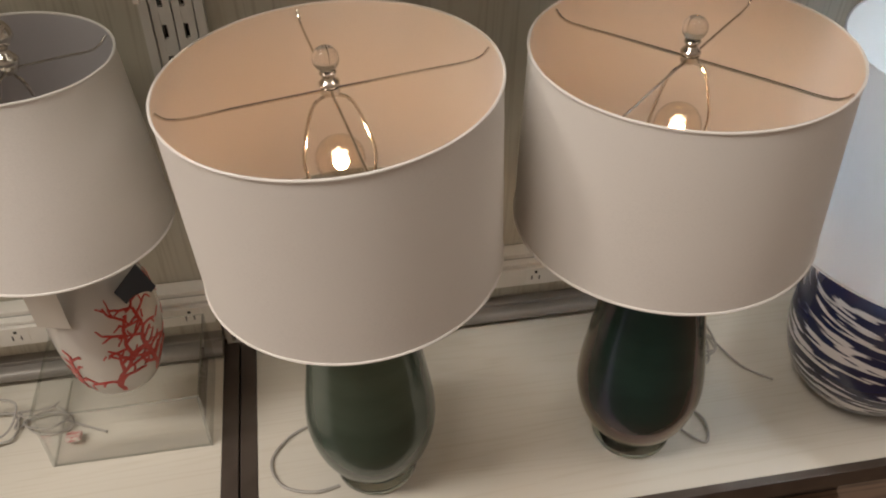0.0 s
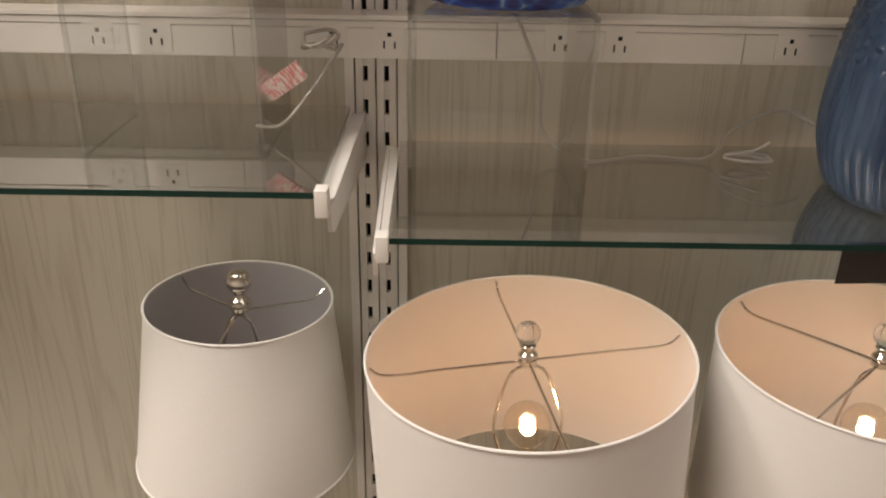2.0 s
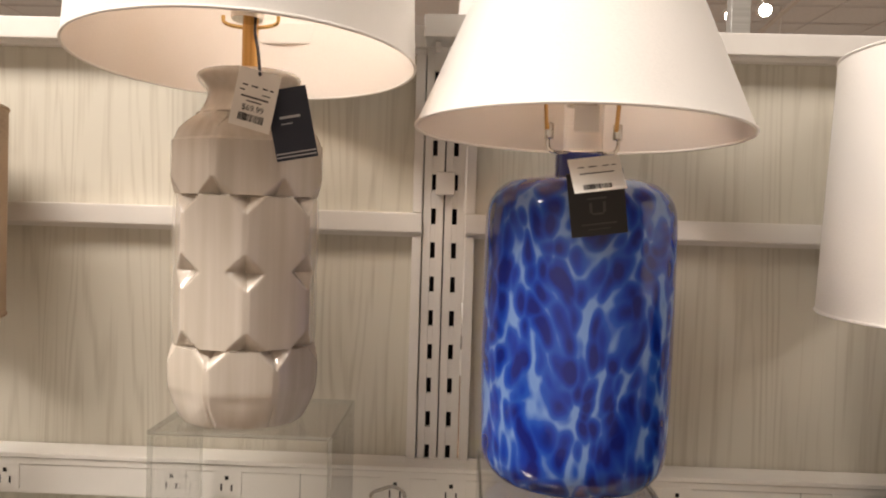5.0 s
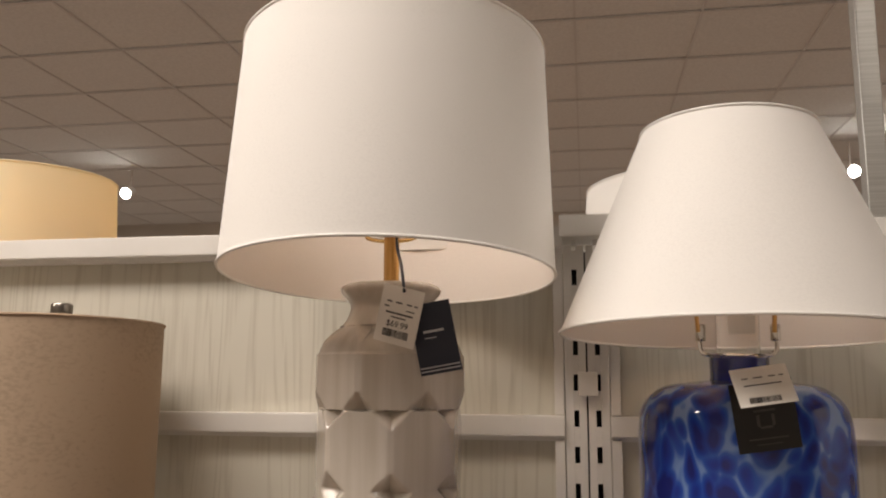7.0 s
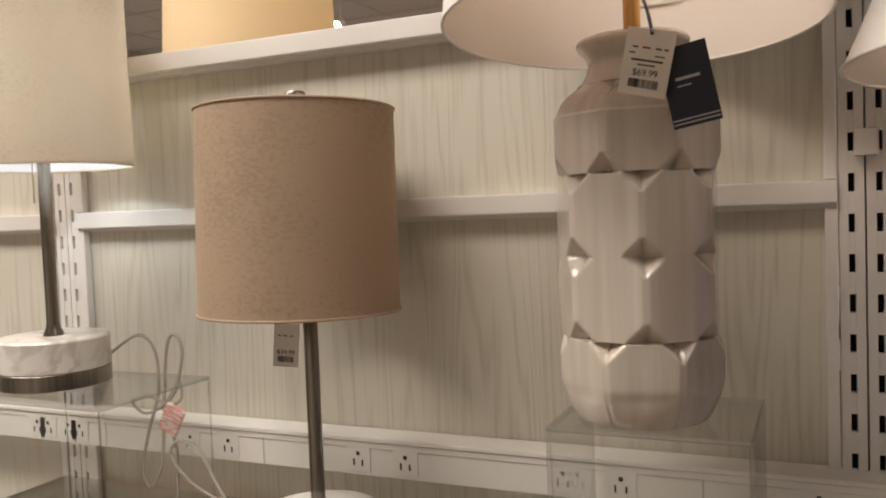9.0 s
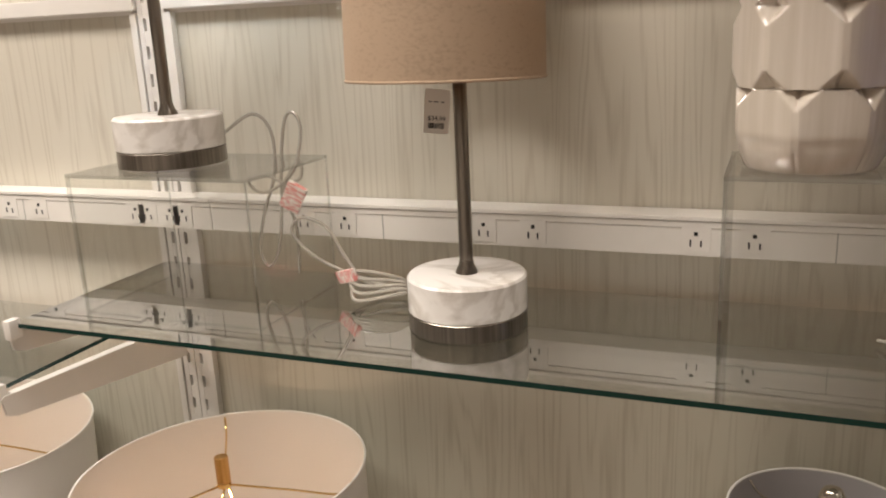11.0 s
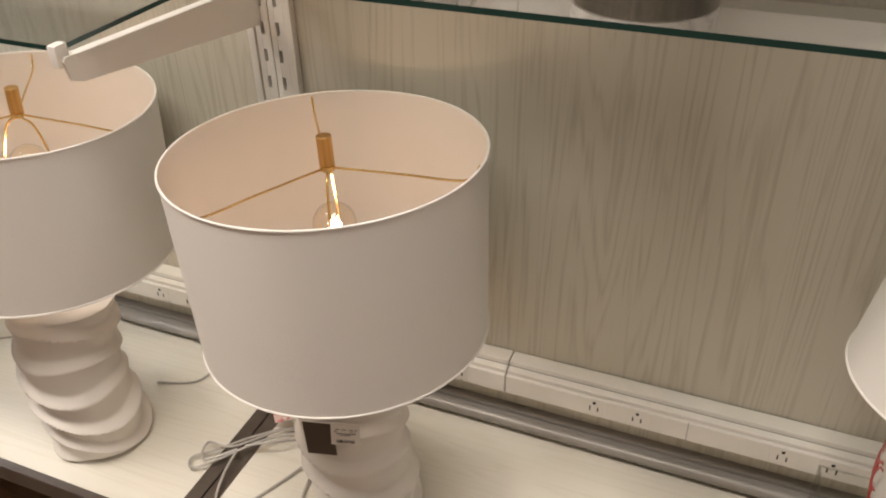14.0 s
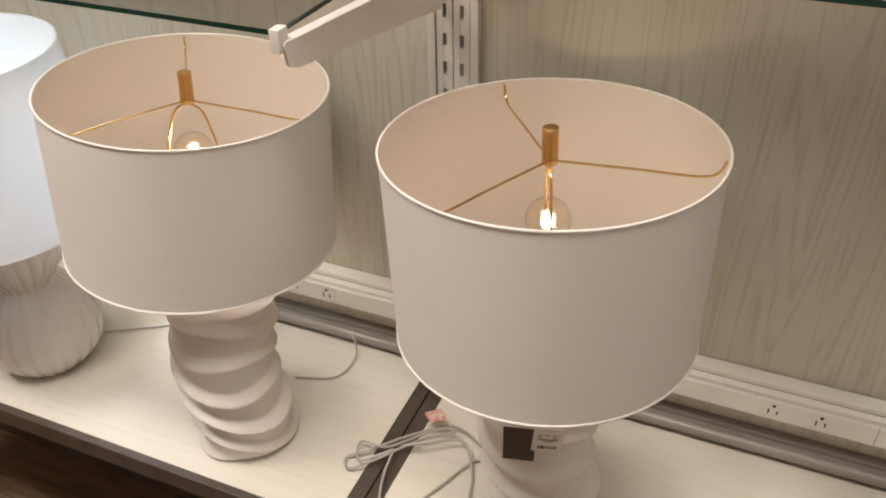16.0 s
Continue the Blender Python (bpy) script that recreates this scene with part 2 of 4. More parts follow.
def navy_stripes():
    m = material("navy_brush_stripes", (0.02, 0.03, 0.1), 0.2, 0.0, 0.4)
    w = node(m, "ShaderNodeTexNoise", Detail=2.0, Distortion=0.3)
    w.inputs["Scale"].default_value = 1.0
    link(m, coords(m, (9, 9, 105)), w.inputs["Vector"])
    link(m, ramp(m, w.outputs["Fac"], (0.535, (0.012, 0.017, 0.065)), (0.56, (0.74, 0.72, 0.72))), bsdf(m).inputs["Base Color"])
    return m


NAVYSTRIPE = navy_stripes()

# ---- mesh tools ----


def mesh_object(name, bm, mat, smooth=False):
    me = bpy.data.meshes.new(name)
    bm.to_mesh(me)
    bm.free()
    for m in (mat if isinstance(mat, (list, tuple)) else [mat]):
        me.materials.append(m)
    if smooth:
        for p in me.polygons:
            p.use_smooth = True
        me.set_sharp_from_angle(angle=radians(38))
    return new(name, me)


def part(name, bm, mat, parent, label="", smooth=True):
    ob = mesh_object(name, bm, mat, smooth)
    ob.parent = parent
    return tagged(ob, label)


def thing(name, place, label, category, group="", rx=0, ry=0, rz=0):
    ob = new(name)
    ob.empty_display_size = 0.05
    ob.matrix_world = pose(*place, rx, ry, rz)
    return tagged(ob, label, category, group)


def box(bm, x0, x1, y0, y1, z0, z1, bev=0.0):
    g = bmesh.ops.create_cube(bm, size=1.0)
    for v in g["verts"]:
        v.co = Vector((x0 if v.co.x < 0 else x1, y0 if v.co.y < 0 else y1, z0 if v.co.z < 0 else z1))
    if bev:
        edges = list({e for v in g["verts"] for e in v.link_edges})
        bmesh.ops.bevel(bm, geom=edges, offset=bev, segments=2, affect="EDGES", profile=0.7)
    return bm


def boxed(*a, **k):
    return box(bmesh.new(), *a, **k)


def structure(name, bm, mat, label, smooth=False):
    return tagged(mesh_object(name, bm, mat, smooth), label, name.split("_")[0], "", "structure")


def surface(fn, rows, seg, closed_ends=True):
    """A closed round body: fn(i, a) gives (radius, z) for row i and angle a."""
    bm = bmesh.new()
    rings = []
    for i in range(rows):
        ring = []
        for j in range(seg):
            a = 2 * math.pi * j / seg
            r, z, ox, oy = (*fn(i, a), 0, 0)[:4]
            ring.append(bm.verts.new((r * math.cos(a) + ox, r * math.sin(a) + oy, z)))
        rings.append(ring)
    for lo, hi in zip(rings, rings[1:]):
        for j in range(seg):
            k = (j + 1) % seg
            bm.faces.new((lo[j], lo[k], hi[k], hi[j]))
    if closed_ends:
        bm.faces.new(list(reversed(rings[0])))
        bm.faces.new(rings[-1])
    return bm


def lathe(profile, seg=48, closed=True):
    return surface(lambda i, a: profile[i], len(profile), seg, closed)


def smooth_profile(pts, n=28):
    """Even samples on a smooth curve through (radius, z) points."""
    out = []
    p = [pts[0], *pts, pts[-1]]
    per = max(2, n // (len(pts) - 1))
    for i in range(1, len(p) - 2):
        a, b, c, d = (np.array(q, float) for q in p[i - 1:i + 3])
        for k in range(per):
            u = k / per
            out.append(tuple(0.5 * (2 * b + (c - a) * u + (2 * a - 5 * b + 4 * c - d) * u * u + (3 * b - a - 3 * c + d) * u ** 3)))
    out.append(tuple(map(float, pts[-1])))
    return out


def tube(bm, pts, r, sides=8, smooth=True):
    """A round wire along points, rounded by interpolation."""
    pts = [Vector(p) for p in pts]
    if smooth and len(pts) > 2:
        q = [pts[0], *pts, pts[-1]]
        fine = []
        for i in range(1, len(q) - 2):
            a, b, c, d = q[i - 1:i + 3]
            for k in range(6):
                u = k / 6
                fine.append(0.5 * (2 * b + (c - a) * u + (2 * a - 5 * b + 4 * c - d) * u * u + (3 * b - a - 3 * c + d) * u ** 3))
        pts = fine + [pts[-1]]
    prev, normal = None, Vector((0.3, 0.2, 1)).normalized()
    for i, p in enumerate(pts):
        d = (pts[min(i + 1, len(pts) - 1)] - pts[max(i - 1, 0)]).normalized()
        normal = normal - d * normal.dot(d)
        if normal.length < 1e-4:
            normal = d.orthogonal()
        normal.normalize()
        side = d.cross(normal)
        ring = [bm.verts.new(p + r * (math.cos(2 * math.pi * j / sides) * normal + math.sin(2 * math.pi * j / sides) * side)) for j in range(sides)]
        if prev:
            for j in range(sides):
                bm.faces.new((prev[j], prev[(j + 1) % sides], ring[(j + 1) % sides], ring[j]))
        else:
            bm.faces.new(list(reversed(ring)))
        prev = ring
    bm.faces.new(prev)
    return bm


def wire(pts, r, sides=8):
    return tube(bmesh.new(), pts, r, sides)


def ball(r, z=0.0, sx=0.0, seg=20):
    return lathe([(max(r * math.sin(math.pi * i / 14), 0.0003), z - r * math.cos(math.pi * i / 14)) for i in range(15)], seg)


# ---- setting ----
U1, U2, U3, U4 = -0.172, -1.345, 1.0, -2.518
DECKZ, FRONT, BACK = 0.46, 0.634, 1.069
X0, X1 = U4 - 0.028, U3 + 0.028

structure("floor", boxed(-7, 6, -3.0, 9, -0.1, 0), FLOOR, "dark brown wood-look plank floor of the shop")
structure("wall_south", boxed(-7, 6, -3.1, -3.0, 0, 4), WALLP, "plain beige shop wall")
structure("wall_north", boxed(-7, 6, 9.0, 9.1, 0, 4), WALLP, "plain beige shop wall far behind the display")
structure("wall_west", boxed(-7.1, -7, -3.1, 9.1, 0, 4), WALLP, "plain beige shop wall")
structure("wall_east", boxed(6, 6.1, -3.1, 9.1, 0, 4), WALLP, "plain beige shop wall")


def ceiling():
    bm = bmesh.new()
    pitch = 0.61
    ox, oy = -0.19, 0.30
    i0, i1, j0, j1 = -11, 10, -6, 14
    for i in range(i0, i1):
        for j in range(j0, j1):
            x, y = ox + i * pitch, oy + j * pitch
            box(bm, x + 0.0055, x + pitch - 0.0055, y + 0.0055, y + pitch - 0.0055, CEIL + 0.004, CEIL + 0.02)
    for f in bm.faces:
        f.material_index = 0
    k = len(bm.faces)
    for i in range(i0, i1 + 1):
        x = ox + i * pitch
        box(bm, x - 0.006, x + 0.006, oy + j0 * pitch, oy + j1 * pitch, CEIL - 0.004, CEIL + 0.003)
    for j in range(j0, j1 + 1):
        y = oy + j * pitch
        box(bm, ox + i0 * pitch, ox + i1 * pitch, y - 0.006, y + 0.006, CEIL - 0.008, CEIL - 0.0045)
    bm.faces.ensure_lookup_table()
    for f in bm.faces[k:]:
        f.material_index = 1
    structure("ceiling", bm, [TILE, TBAR], "grey mineral-fibre ceiling tiles in a metal grid")


ceiling()
structure("ceiling_slab", boxed(-7.1, 6.1, -3.1, 9.1, CEIL + 0.05, CEIL + 0.15), WALLP, "plain ceiling slab over the tiles")

UPS = [U4, U2, U1, U3]
BAYS = [(U4, U2), (U2, U1), (U1, U3)]


def back_panel(name, x0, x1):
    wall = structure(name, boxed(x0 + 0.028, x1 - 0.028, BACK + 0.002, BACK + 0.05, 0.03, 1.95), PANEL, "pale grey-beige wood-grain back panel of the display wall")
    bm = bmesh.new()
    for a, b in ((x0 + 0.028, x0 + 0.040), (x1 - 0.040, x1 - 0.028)):
        for z0, z1 in ((0.62, 1.372), (1.42, 1.715), (1.745, 1.945)):
            box(bm, a, b, BACK - 0.012, BACK + 0.001, z0, z1, 0.001)
    p = part("edge_trim", bm, WHITE, wall, "white painted edge trim", False)
    return p


for k, (a, b) in enumerate(BAYS):
    back_panel("wall_panel_%d" % (k + 1), a, b)


def rail(name, x0, x1, z0, z1, y0, label):
    bm = boxed(x0, x1, y0, BACK + 0.002, z0, z1, 0.002)
    box(bm, x0, x1, y0 + 0.012, BACK + 0.002, z0 - 0.006, z0 + 0.001)
    structure(name, bm, WHITE, label)


for k, (a, b) in enumerate(BAYS):
    rail("trim_middle_%d" % (k + 1), a + 0.0275, b - 0.0275, 1.719, 1.744, 1.052, "white metal cross rail on the display wall")
    rail("trim_top_%d" % (k + 1), a + 0.0275, b - 0.0275, 1.951, 1.978, 1.042, "white metal top rail of the display wall")
structure("trim_cap", boxed(U1 - 0.03, U1 + 0.06, 1.03, 1.15, 1.962, 1.99, 0.003), WHITE, "white cap joining the two top rails")


def upright(name, x):
    """A pair of slotted steel standards, side by side."""
    bm = bmesh.new()
    for s in (-1, 1):
        c = x + s * 0.0135
        a, b = c - 0.0125, c + 0.0125
        box(bm, a, c - 0.0032, 1.060, 1.084, 0.0, 1.955)
        box(bm, c + 0.0032, b, 1.060, 1.084, 0.0, 1.955)
        z = 0.03
        prev = 0.0
        while z < 1.95:
            box(bm, c - 0.0031, c + 0.0031, 1.0605, 1.068, prev, z)
            prev = z + 0.020
            z += 0.0436
        box(bm, c - 0.0031, c + 0.0031, 1.0605, 1.068, prev, 1.955)
    ob = structure(name, bm, WHITE, "white steel slotted shelf standard on the wall")
    # Near-black sheet behind the slots paints the shade inside them.
    part("slot_shade", boxed(x - 0.026, x + 0.026, 1.0845, 1.10, 0.0, 1.95), DARK, ob, "near-black sheet standing for the shade inside the slots", False)


for k, x in enumerate(UPS):
    upright("upright_%d" % (k + 1), x)


structure("trim_connector", boxed(U1 - 0.011, U1 + 0.013, 1.049, 1.0598, 1.768, 1.797, 0.003), WHITE, "white plastic clip joining the two standards", True)


def outlet(x, z, y, parent):
    """A three-pin socket face with its two blades and round earth hole."""
    box_face = boxed(x - 0.0185, x + 0.0185, y - 0.0012, y + 0.001, z - 0.016, z + 0.016, 0.0006)
    face = part("outlet", box_face, STRIP, parent, "", False)
    bm = bmesh.new()
    box(bm, x - 0.0075, x - 0.0055, y - 0.002, y - 0.001, z - 0.009, z + 0.000)
    box(bm, x + 0.0055, x + 0.0075, y - 0.002, y - 0.001, z - 0.009, z - 0.001)
    box(bm, x - 0.0024, x + 0.0024, y - 0.002, y - 0.001, z + 0.005, z + 0.010, 0.0007)
    part("socket_holes", bm, DARK, face, "black socket holes", False)


def power_strip(name, x0, x1, zc, xs, lower):
    y = 1.022
    bm = boxed(x0, x1, y, BACK, zc - 0.025, zc + 0.012, 0.002)
    if lower:
        box(bm, x0, x1, y + 0.006, BACK, zc + 0.0125, zc + 0.020, 0.0025)
        box(bm, x0, x1, y + 0.019, BACK, zc + 0.0205, zc + 0.030, 0.003)
    else:
        box(bm, x0, x1, y - 0.003, BACK, zc + 0.0215, zc + 0.027, 0.0012)
        box(bm, x0, x1, y - 0.001, BACK, zc + 0.0125, zc + 0.0205, 0.001)
    ob = structure(name, bm, STRIP, "white plastic power strip with three-pin outlets")
    if lower:
        part("groove", boxed(x0, x1, y + 0.0185, y + 0.024, zc + 0.0195, zc + 0.0215), GREYTRIM, ob, "grey groove along the top", False)
    for x in xs:
        outlet(x, zc - 0.003, y, ob)
    bm = bmesh.new()
    for x in (x0 + 0.30, x0 + 0.302 + 0.6):
        if x < x1:
            box(bm, x, x + 0.0015, y - 0.0005, y + 0.002, zc - 0.024, zc + 0.012)
    part("seam", bm, GREYTRIM, ob, "fine joint", False)


REP = [-0.788, -0.717, -0.504, -0.434, -0.222, -0.152]
power_strip("trim_power_upper_1", X0, U2 + 0.10, 1.40, [x - 1.173 for x in REP] + [-1.37, -1.30], False)
power_strip("trim_power_upper_2", U2 + 0.101, U1 + 0.15, 1.40, [-1.075, -1.005] + REP, False)
power_strip("trim_power_upper_3", U1 + 0.151, X1, 1.40, [0.055, 0.128, 0.337, 0.41, 0.62, 0.69], False)
power_strip("trim_power_lower_1", X0, U2 - 0.02, 0.579, [-2.37, -2.30, -1.955, -1.885, -1.66, -1.59], True)
power_strip("trim_power_lower_2", U2 + 0.40, U1 - 0.03, 0.579, [-0.793, -0.723, -0.503, -0.433, -0.31, -0.239], True)
power_strip("trim_power_lower_4", U2 + 0.02, U2 + 0.398, 0.579, [-1.10, -1.03], True)
power_strip("trim_power_lower_3", U1 + 0.03, X1, 0.579, [0.055, 0.128, 0.335, 0.408, 0.62, 0.69], True)


def channel(name, x0, x1):
    bm = boxed(x0, x1, 1.060, BACK, DECKZ + 0.030, 0.553, 0.001)
    ob = structure(name, bm, PANEL, "pale recessed back board between power strip and deck")
    bm = bmesh.new()
    r, n = 0.011, 10
    prev = None
    for k in range(n + 1):
        a = math.pi * (0.5 + k / n)
        pair = [bm.verts.new((x, 1.033 + r * 1.1 * math.cos(a), DECKZ + 0.018 + r * math.sin(a))) for x in (x0, x1)]
        if prev:
            bm.faces.new((prev[0], prev[1], pair[1], pair[0]))
        prev = pair
    box(bm, x0, x1, 1.0335, BACK, DECKZ + 0.008, DECKZ + 0.029, 0.001)
    box(bm, x0, x1, 1.042, BACK, DECKZ + 0.0295, DECKZ + 0.037, 0.002)
    part("lip", bm, LIPMETAL, ob, "satin aluminium half-round lip", True)
    # A solid near-black strip fills the gap and paints its shade.
    part("gap", boxed(x0, x1, 1.040, BACK, DECKZ + 0.0005, DECKZ + 0.0078), DARK, ob, "near-black strip standing for the shade under the lip", False)


for k, (a, b) in enumerate([(X0, U2 - 0.03), (U2 + 0.03, U1 - 0.03), (U1 + 0.03, X1)]):
    channel("trim_channel_%d" % (k + 1), a, b)


def deck(x0, x1, label):
    """One bay of the low display base: laminate top in a brown metal frame."""
    d = thing("display_platform", ((x0 + x1) / 2, 0, 0), label, "display platform", "bays of the display platform")
    w = (x1 - x0) / 2
    part("top_board", boxed(-w + 0.026, w - 0.026, FRONT + 0.014, 1.072, DECKZ - 0.02, DECKZ), DECK, d, "cream wood-grain laminate board", False)
    part("front_rail", boxed(-w, w, FRONT - 0.001, FRONT + 0.0135, DECKZ - 0.036, DECKZ + 0.0015, 0.0015), BROWN, d, "dark brown metal front rail", False)
    for s in (-1, 1):
        part("side_rail", boxed(min(s * w, s * (w - 0.0255)), max(s * w, s * (w - 0.0255)), FRONT + 0.0137, 1.072, DECKZ - 0.034, DECKZ + 0.0015, 0.0015), BROWN, d, "dark brown metal side rail", False)
    part("body", boxed(-w, w, FRONT + 0.23, 1.07, 0.0, DECKZ - 0.037), BROWN, d, "dark brown plinth", False)
    return d


DIV2 = -1.357
for a, b in ((DIV2 - 1.173, DIV2 - 0.0015), (DIV2 + 0.0015, -0.178), (-0.175, 1.0)):
    deck(a, b, "low display base with a cream laminate top in a brown frame")


# ---- shelves ----
def bracket(x, z, y0, skew, label, side):
    b = thing("shelf_bracket", (x, 1.06, z), label, "bracket", "shelf brackets")
    bm = bmesh.new()
    L = 1.06 - y0
    vs = []
    for sx in (-0.0022, 0.0022):
        vs.append([bm.verts.new((sx + skew * (-y / L), y, zz)) for y, zz in ((0, 0.0), (-L + 0.004, 0.0), (-L, -0.004), (-L + 0.005, -0.030), (-L + 0.02, -0.036), (0, -0.062))])
    bm.faces.new(vs[0])
    bm.faces.new(list(reversed(vs[1])))
    n = len(vs[0])
    for i in range(n):
        k = (i + 1) % n
        bm.faces.new((vs[0][k], vs[0][i], vs[1][i], vs[1][k]))
    part("arm", bm, WHITE, b, "", False)
    cap = boxed(skew + side * 0.0, skew + side * 0.013, -L - 0.006, -L + 0.014, -0.012, 0.016, 0.003) if side > 0 else boxed(skew + side * 0.013, skew, -L - 0.006, -L + 0.014, -0.012, 0.016, 0.003)
    part("glass_clip", cap, STRIP, b, "white plastic corner clip", True)
    ledge = boxed(min(0.003, side * 0.014), max(0.003, side * 0.014), -L + 0.02, -0.01, -0.004, -0.0006)
    for v in ledge.verts:
        v.co.x += skew * (-v.co.y / L)
    part("ledge", ledge, WHITE, b, "", False)


def glass_shelf(x0, x1, z, y0, label):
    s = thing("glass_shelf", ((x0 + x1) / 2, 0, z), label, "shelf", "glass shelves")
    w = (x1 - x0) / 2
    bm = boxed(-w, w, y0, 1.052, 0.0015, 0.008)
    for f in bm.faces:
        f.material_index = 0 if abs(f.normal.z) > 0.5 or f.calc_center_median().y > 1.0 else 1
    ob = part("pane", bm, [SHELFGLASS, GLASSEDGE], s, "clear glass with a dark green edge", False)
    return s


glass_shelf(U4 + 0.02, -1.425, 1.197, 0.735, "clear glass shelf on white steel brackets")
glass_shelf(-1.372, -0.205, 1.300, 0.735, "clear glass shelf on white steel brackets")
glass_shelf(-0.140, 0.985, 1.254, 0.735, "clear glass shelf on white steel brackets")
for x, z, y0, skew, side in ((-1.362, 1.196, 0.725, -0.05, -1), (-1.334, 1.299, 0.727, -0.042, 1), (U1 - 0.016, 1.299, 0.727, -0.006, -1), (U1 + 0.015, 1.253, 0.727, 0.006, 1), (U3 - 0.02, 1.253, 0.727, 0.0, -1), (U4 + 0.014, 1.196, 0.725, 0.0, 1)):
    bracket(x, z, y0, skew, "white steel shelf bracket holding a glass shelf", side)


def riser(x0, x1, y0, y1, z0, z1, label):
    """An open clear acrylic cube: top, two sides and front."""
    r = thing("display_riser", ((x0 + x1) / 2, (y0 + y1) / 2, z0), label, "display riser", "clear acrylic risers")
    w, d, h, t = (x1 - x0) / 2, (y1 - y0) / 2, z1 - z0, 0.004
    def sheet(name, *a):
        bm = boxed(*a)
        dims = (a[1] - a[0], a[3] - a[2], a[5] - a[4])
        thin = dims.index(min(dims))
        for f in bm.faces:
            f.material_index = 0 if abs(f.normal[thin]) > 0.5 else 1
        part(name, bm, [ACRYLIC, ACRYLICEDGE], r, "", False)
    sheet("top_panel", -w, w, -d, d, h - t, h)
    sheet("side_panel", -w, -w + t, -d, d, 0.0005, h - t - 0.0003)
    sheet("side_panel", w - t, w, -d, d, 0.0005, h - t - 0.0003)
    sheet("front_panel", -w + t + 0.0003, w - t - 0.0003, -d, -d + t, 0.0005, h - t - 0.0003)


riser(-0.464, -0.273, 0.833, 1.005, 1.3085, 1.5125, "clear acrylic cube riser on a glass shelf")
riser(-0.122, 0.060, 0.800, 0.98, 1.2625, 1.463, "clear acrylic cube riser on a glass shelf")
riser(-1.305, -1.015, 0.800, 1.0, 1.3085, 1.5025, "wide clear acrylic riser on a glass shelf")
riser(-0.452, -0.217, 0.848, 1.02, 0.4605, 0.579, "clear acrylic cube riser on the display platform")


# ---- lamps ----
def shade(lamp, r0, z0, r1, z1, outer, inner, label, trim=None):
    """A cloth drum or cone, bottom r0 at z0, top r1 at z1, with lining and rolled rims."""
    t = 0.0012
    s = part("shade", lathe([(r0, z0), (r0 + (r1 - r0) * 0.25, z0 + (z1 - z0) * 0.25), (r0 + (r1 - r0) * 0.75, z0 + (z1 - z0) * 0.75), (r1, z1)], 96, False), outer, lamp, label)
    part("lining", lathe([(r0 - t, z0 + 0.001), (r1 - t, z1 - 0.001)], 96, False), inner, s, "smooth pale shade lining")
    for nm, r, z in (("lower_rim", r0, z0), ("upper_rim", r1, z1)):
        part(nm, wire([(r * math.cos(2 * math.pi * k / 48), r * math.sin(2 * math.pi * k / 48), z) for k in range(49)], 0.0017, 8), trim or outer, s)
    return s


def fitter(lamp, r, z, metal, arms, turn, drop, harp_r, zbulb, harp_turn):
    """Spider arms from the rim down to a centre nut, and the harp under it."""
    for k in range(arms):
        a = radians(turn) + 2 * math.pi * k / arms
        c, s = math.cos(a), math.sin(a)
        part("spider_arm", wire([(0.006 * c, 0.006 * s, z - drop), (0.5 * r * c, 0.5 * r * s, z - drop), ((r - 0.022) * c, (r - 0.022) * s, z - drop), ((r - 0.004) * c, (r - 0.004) * s, z - 0.003)], 0.0016, 6), metal, lamp)
    part("spider_ring", lathe([(0.009, z - drop - 0.004), (0.010, z - drop - 0.003), (0.010, z - drop + 0.003), (0.008, z - drop + 0.004)], 20), metal, lamp)
    c, s = math.cos(radians(harp_turn)), math.sin(radians(harp_turn))
    top = z - drop - 0.006
    bot = zbulb - 0.045
    prof = [(0.004, top), (harp_r * 0.55, top - 0.012), (harp_r * 0.92, top - (top - bot) * 0.45), (harp_r, bot + (top - bot) * 0.3), (harp_r * 0.75, bot)]
    for q in (-1, 1):
        part("harp", wire([(q * x * c, q * x * s, zz) for x, zz in prof], 0.0019, 6), metal, lamp)


def bulb(lamp, z, r, core, label):
    b = part("bulb", lathe([(0.012, z - r - 0.022), (0.013, z - r - 0.010), *[(r * math.sin(math.pi * i / 14), z - r * math.cos(math.pi * i / 14)) for i in range(2, 14)], (0.0005, z + r)], 28), BULBGLASS, lamp, label)
    part("filament", ball(0.0085, z - 0.004), core, b, "glowing filament")
    part("socket", lathe([(0.016, z - r - 0.075), (0.017, z - r - 0.07), (0.017, z - r - 0.028), (0.013, z - r - 0.024)], 24), CHROME, lamp, "metal bulb socket")


def crystal_finial(lamp, z):
    part("finial_neck", lathe(smooth_profile([(0.009, z), (0.011, z + 0.004), (0.006, z + 0.010), (0.009, z + 0.015), (0.006, z + 0.018)], 16), 20), CHROME, lamp, "chrome finial neck")
    part("finial", ball(0.0135, z + 0.030), CRYSTAL, lamp, "clear crystal ball finial")


def wood_text(ob_name, body, size, parent, m, mat, label=""):
    cu = bpy.data.curves.new(ob_name, "FONT")
    cu.body, cu.size, cu.align_x, cu.align_y, cu.extrude = body, size, "CENTER", "CENTER", 0.00008
    tmp = bpy.data.objects.new(ob_name, cu)
    scene.collection.objects.link(tmp)
    dg = bpy.context.evaluated_depsgraph_get()
    me = bpy.data.meshes.new_from_object(tmp.evaluated_get(dg))
    bpy.data.objects.remove(tmp)
    me.materials.clear()
    me.materials.append(mat)
    ob = new(ob_name, me)
    ob.parent, ob.matrix_local = parent, m
    return tagged(ob, label)


